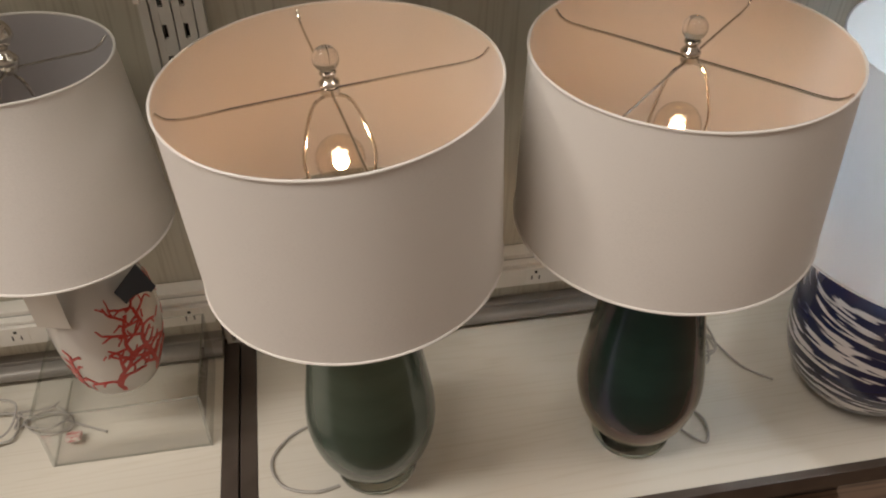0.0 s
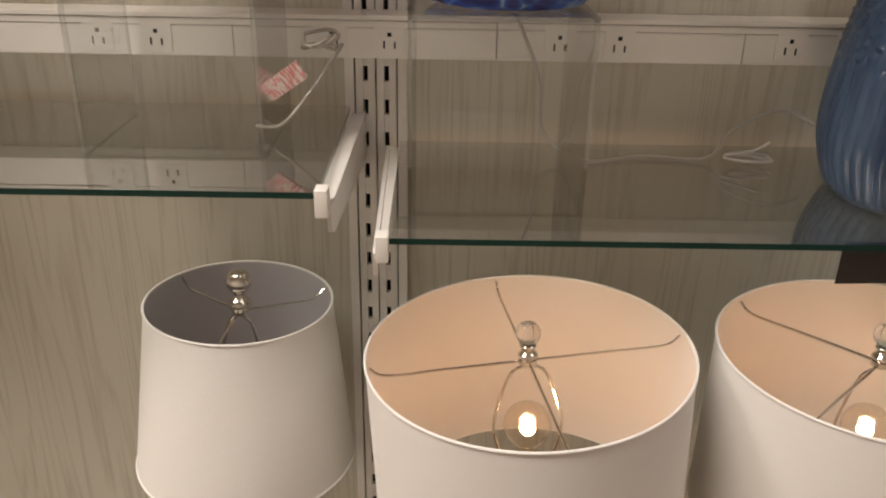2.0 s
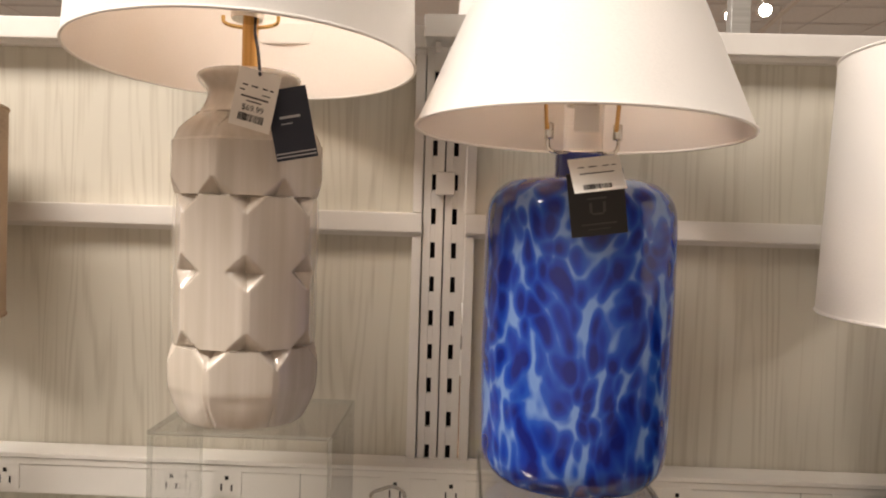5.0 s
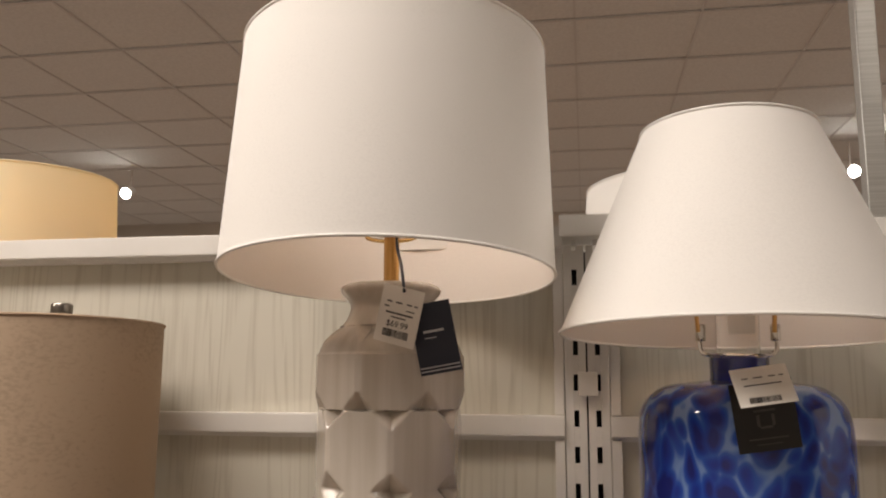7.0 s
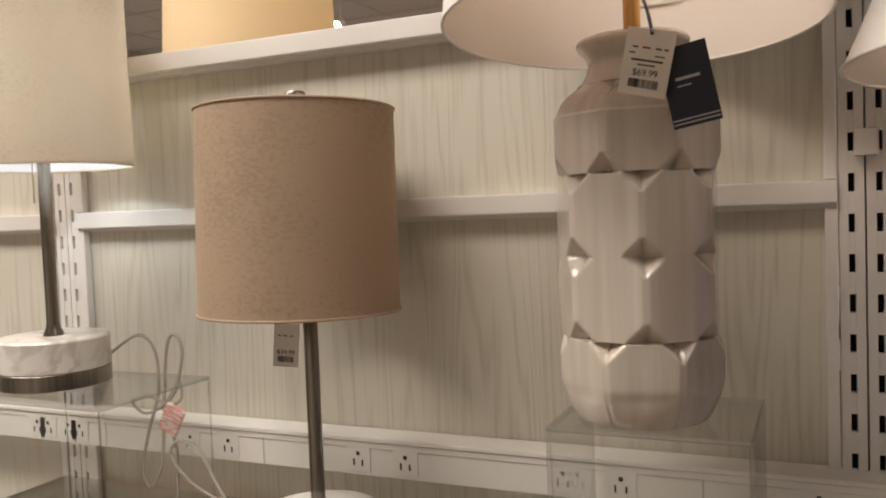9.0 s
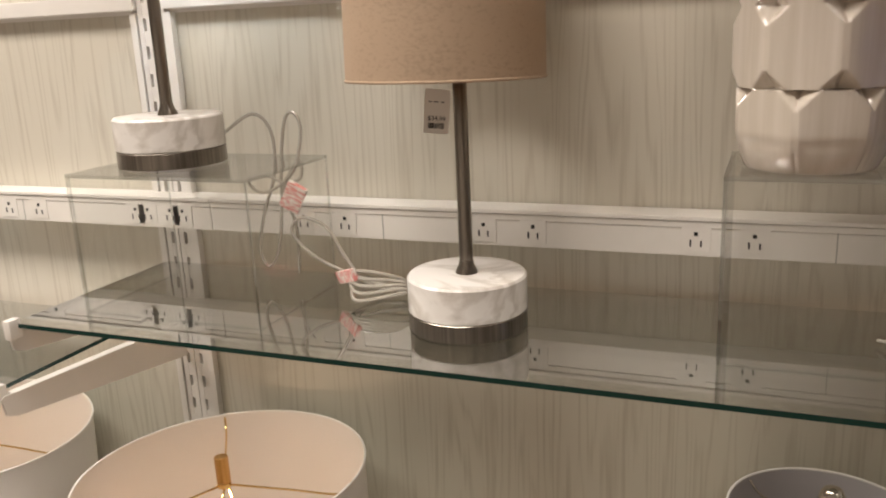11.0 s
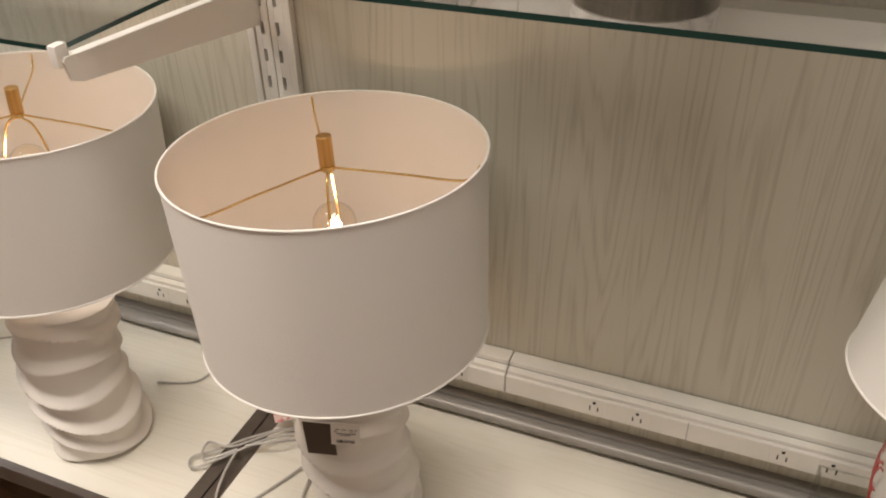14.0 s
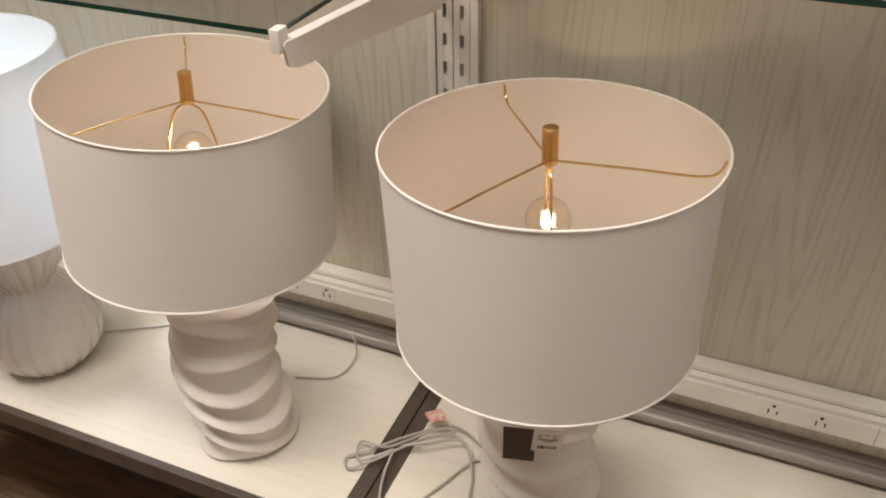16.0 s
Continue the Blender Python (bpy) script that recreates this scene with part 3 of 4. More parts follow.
def tag(place, w, h, mat, label, rot, price="", bars=(), ink=INK, hole=True):
    """A hanging card; its face looks along -y before it is turned. bars: (x, z, w, h) in card units."""
    t = thing("price_tag" if price else "brand_tag", place, label, "tag", "", *rot)
    bm = boxed(-w / 2, w / 2, 0, 0.0007, -h, 0, 0.0)
    card = part("card", bm, mat, t, "", False)
    if bars:
        fine = bmesh.new()
        for x, z, bw, bh in bars:
            b = fine if len(bars) > 8 else bmesh.new()
            box(b, (x - bw / 2) * w, (x + bw / 2) * w, -0.0003, -0.00005, (z - bh / 2) * h - h / 2, (z + bh / 2) * h - h / 2)
            if b is not fine:
                part("printed_bar", b, ink, card, "", False)
        if fine.verts:
            tagged(part("print", fine, ink, card, "", False), "", "", "", "stuff")
        else:
            fine.free()
    if price:
        wood_text("price", price, h * 0.15, card, pose(0, -0.0002, -h * 0.66, 90, 0, 0), INK, "printed price")
    return t


random.seed(5)
BARCODE = [(-0.3 + 0.6 * k / 22, -0.32, 0.6 / 22 * random.choice((0.35, 0.5, 0.8)), 0.13) for k in range(23)]
LINES = [(-0.28, 0.22, 0.12, 0.025), (-0.05, 0.22, 0.16, 0.025), (0.2, 0.22, 0.12, 0.025), (0.36, 0.22, 0.08, 0.025), (-0.33, 0.13, 0.12, 0.022), (0.25, 0.11, 0.2, 0.018), (0.0, 0.03, 0.66, 0.028), (0.0, -0.04, 0.36, 0.022)]


def cord_loop(pts, r, label, mat=None, name="lamp_cord"):
    ob = mesh_object(name, wire(pts, r, 6), mat or CORD, True)
    return tagged(ob, label, "cord")


def coil(cx, cy, z, rx, ry, turns, rise, lead, seed):
    random.seed(seed)
    pts = list(lead)
    n = int(turns * 9)
    for k in range(n):
        a = 2 * math.pi * k / 9
        q = 1 + 0.22 * random.uniform(-1, 1)
        pts.append((cx + rx * q * math.cos(a), cy + ry * q * math.sin(a), z + rise * (0.5 + 0.5 * math.sin(a * 0.37 + seed)) * k / n))
    return pts


HEAD = ("shade", "spider_arm", "spider_ring", "harp", "bulb", "finial", "finial_neck", "socket")


def set_head(lamp, z0, centre, rx, ry):
    """Seat the shade and its fittings crooked on the lamp: lower rim centre and tilt in the room."""
    m = lamp.matrix_world.inverted() @ pose(*centre, rx, 0, 0) @ pose(0, 0, 0, 0, ry, 0) @ pose(0, 0, -z0)
    for child in lamp.children:
        if child.name.split(".")[0] in HEAD:
            child.matrix_local = m


# drum lamps with green glass bodies
def green_lamp(x, y, glass, label, spider_turn, lean, head, name="table_lamp"):
    l = thing(name, (x, y, DECKZ + 0.002), label, "lamp", "lamps on the display platform", 0, lean, 0)
    part("foot", lathe([(0.052, 0), (0.060, 0.003), (0.061, 0.014), (0.055, 0.022), (0.050, 0.024)], 48), LENSGLASS, l, "clear glass foot")
    prof = smooth_profile([(0.050, 0.024), (0.060, 0.031), (0.080, 0.066), (0.0905, 0.110), (0.090, 0.150), (0.081, 0.215), (0.070, 0.285), (0.062, 0.340), (0.045, 0.372), (0.028, 0.38)], 60)
    part("body", lathe(prof, 72), glass, l)
    part("cap", lathe([(0.030, 0.378), (0.031, 0.388), (0.014, 0.396), (0.012, 0.43)], 32), CHROME, l, "chrome neck cap")
    zt = 0.651
    centre, rx, ry, r0, r1, h = head
    shade(l, r0, zt - h, r1, zt, LINENWHITE, SHADEIN, "white cloth drum shade")
    bulb(l, zt - 0.098, 0.027, BULBCORE, "clear round bulb glowing warm")
    fitter(l, r1, zt, CHROME, 4, spider_turn, 0.014, 0.038, zt - 0.098, 5)
    crystal_finial(l, zt - 0.010)
    set_head(l, zt - h, centre, rx, ry)
    return l


green_lamp(0.029, 0.774, GREENGLASS, "lamp with olive-green glass body and white drum shade, lit", 8, -1.5, ((0.020, 0.7605, 0.8935), 0.0, -3.06, 0.173, 0.174, 0.2305))
green_lamp(0.430, 0.768, TEALGLASS, "lamp with iridescent teal-green glass body and white drum shade, lit", 42, -2.5, ((0.3975, 0.763, 0.903), -0.44, -1.66, 0.180, 0.172, 0.221))


def coral_lamp():
    l = thing("coral_lamp", (-0.330, 0.92, 0.5805), "white ceramic lamp with red coral branches and a tapered white shade", "lamp")
    pts = [(0.046, 0.0), (0.054, 0.004), (0.065, 0.035), (0.074, 0.085), (0.075, 0.130), (0.067, 0.170), (0.045, 0.205), (0.025, 0.222), (0.020, 0.23)]
    prof = smooth_profile(pts, 48)
    body = part("body", lathe(prof, 64), GREYCER, l, "glossy white ceramic body")
    zs = np.array([p[1] for p in prof])
    rs = np.array([p[0] for p in prof])
    random.seed(11)
    bm = bmesh.new()

    def at(a, z, lift):
        r = float(np.interp(z, zs, rs)) + lift
        return Vector((r * math.cos(a), r * math.sin(a), z))

    def branch(a, z, heading, width, length, level=0):
        n = max(3, int(length / 0.003))
        prev = None
        flip = random.choice((-1, 1))
        for k in range(n):
            w = width * (1 - 0.35 * k / n)
            p = at(a, z, 0.0009)
            nrm = Vector((math.cos(a), math.sin(a), 0))
            tang = (Vector((-math.sin(a), math.cos(a), 0)) * math.sin(heading) + Vector((0, 0, 1)) * math.cos(heading)).normalized()
            side = tang.cross(nrm)
            pair = (bm.verts.new(p - side * w), bm.verts.new(p + side * w), bm.verts.new(p - side * w - nrm * 0.0018), bm.verts.new(p + side * w - nrm * 0.0018))
            if prev:
                bm.faces.new((prev[0], prev[1], pair[1], pair[0]))
                bm.faces.new((prev[1], prev[3], pair[3], pair[1]))
                bm.faces.new((prev[2], prev[0], pair[0], pair[2]))
            prev = pair
            heading += random.uniform(-0.25, 0.25) - 0.12 * heading * (level == 0)
            a += 0.003 * math.sin(heading) / max(0.02, float(np.interp(z, zs, rs)))
            z += 0.003 * math.cos(heading)
            if z > 0.19 or z < 0.006:
                break
            if level < 2 and k > 1 and k % 4 == level:
                flip = -flip
                branch(a, z, heading + flip * random.uniform(0.7, 1.1), w * 0.85, length * (0.26 if level == 0 else 0.5) * random.uniform(0.7, 1.2), level + 1)

    for a0, z0, L in ((-2.25, 0.018, 0.09), (-1.35, 0.015, 0.16), (-0.45, 0.02, 0.15), (0.5, 0.02, 0.14), (1.5, 0.02, 0.14), (2.5, 0.02, 0.14), (-2.95, 0.02, 0.12)):
        branch(a0, z0, random.uniform(-0.3, 0.3), 0.0033, L)
    part("coral_print", bm, CORALRED, body, "raised red coral branches", False)
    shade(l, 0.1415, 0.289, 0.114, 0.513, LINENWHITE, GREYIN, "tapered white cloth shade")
    part("stem", lathe([(0.008, 0.22), (0.008, 0.33)], 16), CHROME, l)
    fitter(l, 0.114, 0.513, CHROME, 3, 25, 0.016, 0.030, 0.42, -20)
    part("finial", lathe(smooth_profile([(0.004, 0.492), (0.013, 0.503), (0.0135, 0.510), (0.006, 0.519), (0.007, 0.522), (0.0145, 0.532), (0.015, 0.540), (0.010, 0.550), (0.002, 0.553)], 40), 28), CHROME, l, "polished chrome double-ball finial")
    part("bulb", ball(0.026, 0.395), GREYCER, l, "unlit white bulb")
    set_head(l, 0.289, (-0.3405, 0.907, 0.8743), -1.1, 1.6)


coral_lamp()
tag((-0.372, 0.845, 0.815), 0.044, 0.075, CARD, "blank back of a white price card on the coral lamp", (6, 2, -12))
tag((-0.272, 0.868, 0.800), 0.045, 0.085, NAVYCARD, "dark navy brand card hanging by the coral lamp", (14, -24, 48))


def navy_lamp():
    l = thing("navy_striped_lamp", (0.832, 0.80, DECKZ + 0.002), "round navy and white brush-striped ceramic lamp, lit cool white", "lamp")
    part("body", lathe(smooth_profile([(0.070, 0), (0.080, 0.004), (0.112, 0.045), (0.130, 0.105), (0.128, 0.165), (0.105, 0.220), (0.062, 0.262), (0.035, 0.272), (0.03, 0.29)], 48), 64), NAVYSTRIPE, l)
    shade(l, 0.215, 0.335, 0.19, 0.60, LITCLOTH, LITCLOTH, "white cloth shade, lit from within")
    bulb(l, 0.48, 0.028, BULBCOOL, "bulb, lit cool white")


navy_lamp()


def swirl_lamp(x, y, turn, spider_turn, harp_turn, name, rx, ry, core, head):
    l = thing(name, (x, y, DECKZ + 0.002), "matte white wavy ceramic lamp with a white drum shade, lit", "lamp", "white wavy lamps", rx, ry, 0)

    def fn(i, a):
        z = 0.31 * i / 110
        ph = z / 0.056 + 0.42 * math.sin(a + radians(turn)) + 0.2 * math.sin(2 * a + 1.3 + z * 20)
        f = ph - math.floor(ph)
        ridge = (f / 0.72) ** 1.4 if f < 0.72 else (1 - (f - 0.72) / 0.28) ** 1.2
        end = min(1.0, z / 0.012 + 0.75, (0.31 - z) / 0.03 + 0.3)
        depth = 0.0125 + 0.004 * math.sin(a + z * 30)
        r = (0.079 + depth * (ridge - 0.45)) * end
        return r, z, 0.005 * math.sin(z * 26), 0.005 * math.cos(z * 21)

    part("body", surface(fn, 111, 88), MATTECER, l)
    part("stem", lathe([(0.010, 0.30), (0.010, 0.40)], 16), BRASS, l, "brass stem")
    zt = 0.607
    centre, tx, ty, r0, r1, h = head
    shade(l, r0, zt - h, r1, zt, LINENWHITE, SHADEIN, "white cloth drum shade")
    fitter(l, 0.203, zt, BRASS, 3, spider_turn, 0.024, 0.036, zt - 0.105, harp_turn)
    bulb(l, zt - 0.105, 0.029, core, "clear round bulb glowing warm")
    part("finial", lathe([(0.0095, zt - 0.020), (0.0098, zt - 0.019), (0.0098, zt + 0.018), (0.009, zt + 0.019)], 28), BRASSD, l, "brushed brass cylinder finial")
    set_head(l, zt - h, centre, tx, ty)
    return l


swirl_lamp(-1.099, 0.790, 30, 5, 112, "wavy_lamp", -1.5, -1.5, BULBMID, ((-1.115, 0.817, 0.815), -2.0, -2.4, 0.198, 0.2035, 0.263))
swirl_lamp(-1.612, 0.757, 80, 8, 24, "wavy_lamp", -2.0, -2.0, BULBMID, ((-1.684, 0.838, 0.806), -2.2, 3.5, 0.2075, 0.2015, 0.250))
tag((-1.108, 0.700, 0.728), 0.042, 0.066, BROWNCARD, "brown brand card hanging on the white wavy lamp", (4, 0, 14))
tag((-1.070, 0.710, 0.731), 0.040, 0.045, CARD, "white price card with barcode on the wavy lamp", (4, 4, 20), "", BARCODE + LINES)


def gourd_lamp():
    l = thing("fluted_gourd_lamp", (-2.07, 0.785, DECKZ + 0.002), "white fluted double-gourd ceramic lamp with a bright lit shade", "lamp")
    prof = smooth_profile([(0.060, 0), (0.072, 0.004), (0.100, 0.040), (0.108, 0.085), (0.092, 0.135), (0.058, 0.172), (0.052, 0.185), (0.066, 0.21), (0.080, 0.245), (0.078, 0.28), (0.050, 0.315), (0.03, 0.32)], 66)
    part("body", surface(lambda i, a: (prof[i][0] * (0.955 + 0.045 * abs(math.cos(11 * a + prof[i][1] * 2))), prof[i][1]), len(prof), 176), GREYCER, l)
    shade(l, 0.19, 0.335, 0.165, 0.61, LITCLOTH, LITCLOTH, "white cloth shade, lit from within")
    bulb(l, 0.47, 0.028, BULBCOOL, "bulb, lit cool white")


gourd_lamp()


# lamps on the upper shelf
def honeycomb_lamp():
    l = thing("honeycomb_lamp", (-0.383, 0.90, 1.5135), "glossy off-white faceted ceramic lamp with a white drum shade", "lamp")
    N = 7
    env = smooth_profile([(0.058, 0), (0.066, 0.004), (0.075, 0.03), (0.078, 0.07), (0.078, 0.278), (0.076, 0.300), (0.066, 0.320), (0.051, 0.334), (0.045, 0.346), (0.045, 0.355), (0.054, 0.366), (0.055, 0.372), (0.050, 0.376)], 70)
    ez = np.array([p[1] for p in env])
    er = np.array([p[0] for p in env])
    zz = [0.376 * k / 230 for k in range(231)]
    half = math.pi / N
    rows = [(-0.02, 0.084, 1.0), (0.084, 0.164, 0.1), (0.164, 0.243, 0.05), (0.243, 0.330, 1.1)]

    def fn(i, a):
        z = zz[i]
        r = float(np.interp(z, ez, er))
        if z > 0.330:
            return r, z
        z0, z1, off = next(q for q in rows if q[0] <= z < q[1] or q[1] == 0.330)
        da = (a - off * half + half) % (2 * half) - half
        u, w, v, h = abs(da) * 0.08, half * 0.08, abs(z - (z0 + z1) / 2), (z1 - z0) / 2
        cut = max(0.0, 0.0205 - (w - u) - (h - v) * 1.05)
        flat = math.cos(half * 0.6) / math.cos(da * 0.92)
        seam = max(0.0, 0.0028 - (w - u)) * 0.7
        return r * (1 + (flat - 1) * min(1, z / 0.03)) - cut * 0.9 * min(1.0, (0.330 - z) / 0.01 + 0.3) - seam, z

    part("body", surface(fn, len(zz), 224), CERAMIC, l)
    part("stem", lathe([(0.0085, 0.370), (0.0085, 0.430)], 20), BRASSD, l, "brass stem")
    part("saddle", wire([(-0.030, 0, 0.438), (-0.028, 0, 0.430), (-0.012, 0, 0.426), (0.012, 0, 0.426), (0.028, 0, 0.430), (0.030, 0, 0.438)], 0.0022, 8), BRASS, l, "brass harp saddle")
    shade(l, 0.1775, 0.398, 0.1675, 0.648, LINENWHITE, SHADEIN, "white cloth drum shade")
    fitter(l, 0.1675, 0.648, BRASS, 3, 20, 0.014, 0.038, 0.52, 0)
    # Unseen bulb, added so its weak glow fills the drum shade.
    bulb(l, 0.545, 0.028, BULBFILL, "bulb glowing warm")
    set_head(l, 0.398, (-0.379, 0.867, 1.8965), -4.5, 0.2)


honeycomb_lamp()
tag((-0.346, 0.800, 1.876), 0.044, 0.057, CARD, "white price card with barcode on the honeycomb lamp", (8, 15, -8), "$69.99", BARCODE + LINES)
nt = tag((-0.325, 0.812, 1.862), 0.042, 0.070, NAVYCARD, "dark navy brand card with two white stripes", (8, -10, -4), "", [(0.0, -0.40, 0.96, 0.018), (0.0, -0.45, 0.96, 0.018), (0.0, 0.10, 0.5, 0.035), (-0.1, 0.01, 0.28, 0.014)], PALEINK)
tagged(mesh_object("tag_string", wire([(-0.374, 0.885, 1.940), (-0.368, 0.862, 1.925), (-0.355, 0.825, 1.90), (-0.346, 0.7985, 1.872)], 0.0016, 6), NAVYCARD, True), "navy and white twisted string holding the tags", "string")


def blue_lamp():
    l = thing("blue_glass_lamp", (-0.022, 0.885, 1.4645), "cobalt blue mottled art-glass lamp with a white cone shade", "lamp")
    part("body", lathe(smooth_profile([(0.070, 0), (0.084, 0.006), (0.096, 0.025), (0.099, 0.06), (0.1005, 0.14), (0.1005, 0.22), (0.100, 0.275), (0.094, 0.300), (0.076, 0.316), (0.050, 0.321), (0.032, 0.323)], 66), 80), BLUEGLASS, l)
    part("neck", lathe([(0.030, 0.320), (0.0285, 0.326), (0.0285, 0.345), (0.026, 0.347)], 40), COBALT, l, "dark cobalt glass neck")
    part("column", lathe([(0.019, 0.3475), (0.021, 0.349), (0.021, 0.435), (0.019, 0.437)], 36), CRYSTAL, l, "clear acrylic column")
    part("column_label", boxed(-0.013, 0.013, -0.0225, -0.0218, 0.368, 0.432), CARD, l, "pale printed sticker", False)
    part("harp_base", wire([(-0.036, 0, 0.374), (-0.036, 0, 0.352), (-0.02, 0, 0.348), (0.02, 0, 0.348), (0.036, 0, 0.352), (0.036, 0, 0.374)], 0.0022, 6), CHROME, l)
    for s in (-1, 1):
        part("harp", wire([(s * 0.036, 0, 0.372), (s * 0.038, 0, 0.43), (s * 0.030, 0, 0.53), (s * 0.004, 0, 0.575)], 0.0022, 6), BRASSD, l)
        part("harp_ferrule", lathe([(0.0045, 0.362), (0.005, 0.363), (0.005, 0.378), (0.004, 0.379)], 14), CHROME, l).location.x = s * 0.036
    shade(l, 0.172, 0.370, 0.087, 0.5765, LINENWHITE, SHADEIN, "white cloth cone shade")
    # Unseen bulb, added as weak fill inside the cone shade.
    bulb(l, 0.50, 0.028, BULBFILL, "bulb glowing warm")
    set_head(l, 0.370, (-0.0265, 0.868, 1.8323), -2.55, 0.7)


blue_lamp()
tag((-0.026, 0.770, 1.787), 0.053, 0.060, BLACKCARD, "black brand card with an embossed emblem on the blue lamp", (6, -8, 2), "", [(0, 0.08, 0.34, 0.03), (-0.12, -0.06, 0.05, 0.16), (0.12, -0.06, 0.05, 0.16), (0, -0.16, 0.2, 0.03), (0.0, -0.32, 0.62, 0.02), (0.0, -0.40, 0.4, 0.012)], DIMINK)
tag((-0.030, 0.757, 1.799), 0.047, 0.036, CARD, "cream price card with barcode on the blue lamp", (-30, -8, 4), "", [(x, -0.36, w, 0.14) for x, z, w, h in BARCODE[:20]] + LINES[:4] + LINES[6:7])


def linen_lamp(x, y, z, cloth, core, label, group, bulb_on, head=None):
    l = thing("linen_lamp", (x, y, z), label, "lamp", group)
    part("foot_ring", lathe([(0.072, 0), (0.0745, 0.001), (0.0745, 0.022), (0.0735, 0.023)], 64), NICKEL, l, "brushed nickel foot ring")
    part("marble_base", lathe([(0.073, 0.0232), (0.0745, 0.0245), (0.0745, 0.065), (0.072, 0.068)], 64), MARBLE, l, "white veined marble disc")
    part("collar", lathe([(0.014, 0.068), (0.013, 0.072), (0.0095, 0.079), (0.009, 0.084)], 28), NICKEL, l)
    part("pole", lathe([(0.0085, 0.082), (0.0085, 0.34), (0.007, 0.342)], 24), NICKEL, l, "slim brushed nickel pole")
    shade(l, 0.120, 0.304, 0.1175, 0.543, cloth, LITCLOTH if bulb_on else cloth, "straight linen drum shade")
    part("finial", lathe([(0.003, 0.530), (0.003, 0.550), (0.012, 0.551), (0.0125, 0.553), (0.0125, 0.564), (0.011, 0.566)], 24), NICKEL, l, "nickel knob")
    fitter(l, 0.1175, 0.543, NICKEL, 3, 15, 0.010, 0.034, 0.43, 10)
    if bulb_on:
        bulb(l, 0.42, 0.028, core, "bulb, lit cool white")
        part("pull_chain", wire([(-0.022, 0, 0.33), (-0.022, 0, 0.28), (-0.022, 0, 0.255)], 0.0012, 6), CHROME, l)
    if head:
        set_head(l, 0.304, *head)
    return l


linen_lamp(-0.765, 0.886, 1.3085, LINENTAN, BULBCORE, "table lamp with tan linen shade, nickel pole and marble base", "linen lamps", False, ((-0.7885, 0.903, 1.613), -1.26, 0.35))
linen_lamp(-1.206, 0.903, 1.5035, LINENPALE, BULBCOOL, "table lamp with oatmeal linen shade, lit, on marble base", "linen lamps", True)
tag((-0.785, 0.868, 1.602), 0.030, 0.052, CARD, "small white price card hanging under the tan linen shade", (4, 6, 20), "$34.99", BARCODE + LINES[:3])


def ribbed_lamp():
    l = thing("ribbed_blue_lamp", (0.455, 0.87, 1.2635), "slate-blue ribbed and knotted ceramic lamp with a white shade", "lamp")
    prof = smooth_profile([(0.088, 0), (0.104, 0.006), (0.120, 0.05), (0.123, 0.09), (0.118, 0.15), (0.106, 0.215), (0.088, 0.275), (0.066, 0.325), (0.045, 0.35), (0.03, 0.36)], 120)

    def fn(i, a):
        r, z = prof[i]
        if z < 0.15:
            b = 0.0028 * abs(math.sin(26 * a + 0.6 * math.sin(z * 40)))
        elif z < 0.30:
            b = 0.0036 * abs(math.sin(20 * a + 1.2 * math.sin(z * 190)) * math.sin(z * 260 + 2 * math.sin(5 * a)))
        else:
            b = 0.0015 * abs(math.sin(26 * a))
        return r + b * min(1, z / 0.01), z

    part("body", surface(fn, len(prof), 300), DENIM, l)
    part("stem", lathe([(0.009, 0.35), (0.009, 0.48)], 16), CHROME, l)
    shade(l, 0.215, 0.385, 0.203, 0.66, LINENWHITE, SHADEIN, "white cloth drum shade")


ribbed_lamp()
tag((0.345, 0.742, 1.262), 0.075, 0.045, BLACKCARD, "black brand card lying over the shelf edge by the blue lamp", (0, 0, 3))


# far side of the display wall
def far_lamp(x, y, z, r0, r1, h, cloth, label, core):
    l = thing("far_lamp", (x, y, z), label, "lamp", "lamps on the far side of the display wall")
    part("body", lathe(smooth_profile([(0.07, 0), (0.09, 0.03), (0.10, 0.1), (0.07, 0.2), (0.03, 0.26), (0.02, 0.33)], 30), 40), MATTECER, l, "pale ceramic body")
    shade(l, r0, 0.32, r1, 0.32 + h, cloth, cloth, "cloth drum shade")
    if core:
        bulb(l, 0.32 + h * 0.5, 0.028, core, "bulb glowing warm")


part_shelf = thing("far_shelf", (-0.6, 1.34, 1.56), "white shelf on the far side of the display wall", "shelf")
part("board", boxed(-1.7, 1.5, -0.22, 0.2, 0, 0.02, 0.003), WHITE, part_shelf, "", False)
for s in (-1.6, 0, 1.4):
    part("bracket", boxed(s - 0.01, s + 0.01, -0.22, 0.15, -0.05, -0.001), WHITE, part_shelf, "", False)
far_lamp(-1.17, 1.345, 1.5805, 0.163, 0.152, 0.242, CREAMCLOTH, "lamp with a cream shade glowing warm behind the wall", BULBCORE)
far_lamp(0.03, 1.40, 1.5805, 0.21, 0.195, 0.195, LINENWHITE, "lamp with a plain white shade behind the wall", None)

post = thing("steel_post", (0.44, 1.86, 0), "pale grey square steel post up to the ceiling", "post")
part("shaft", boxed(-0.021, 0.021, -0.021, 0.021, 0, CEIL - 0.01, 0.004), ALU, post, "", False)


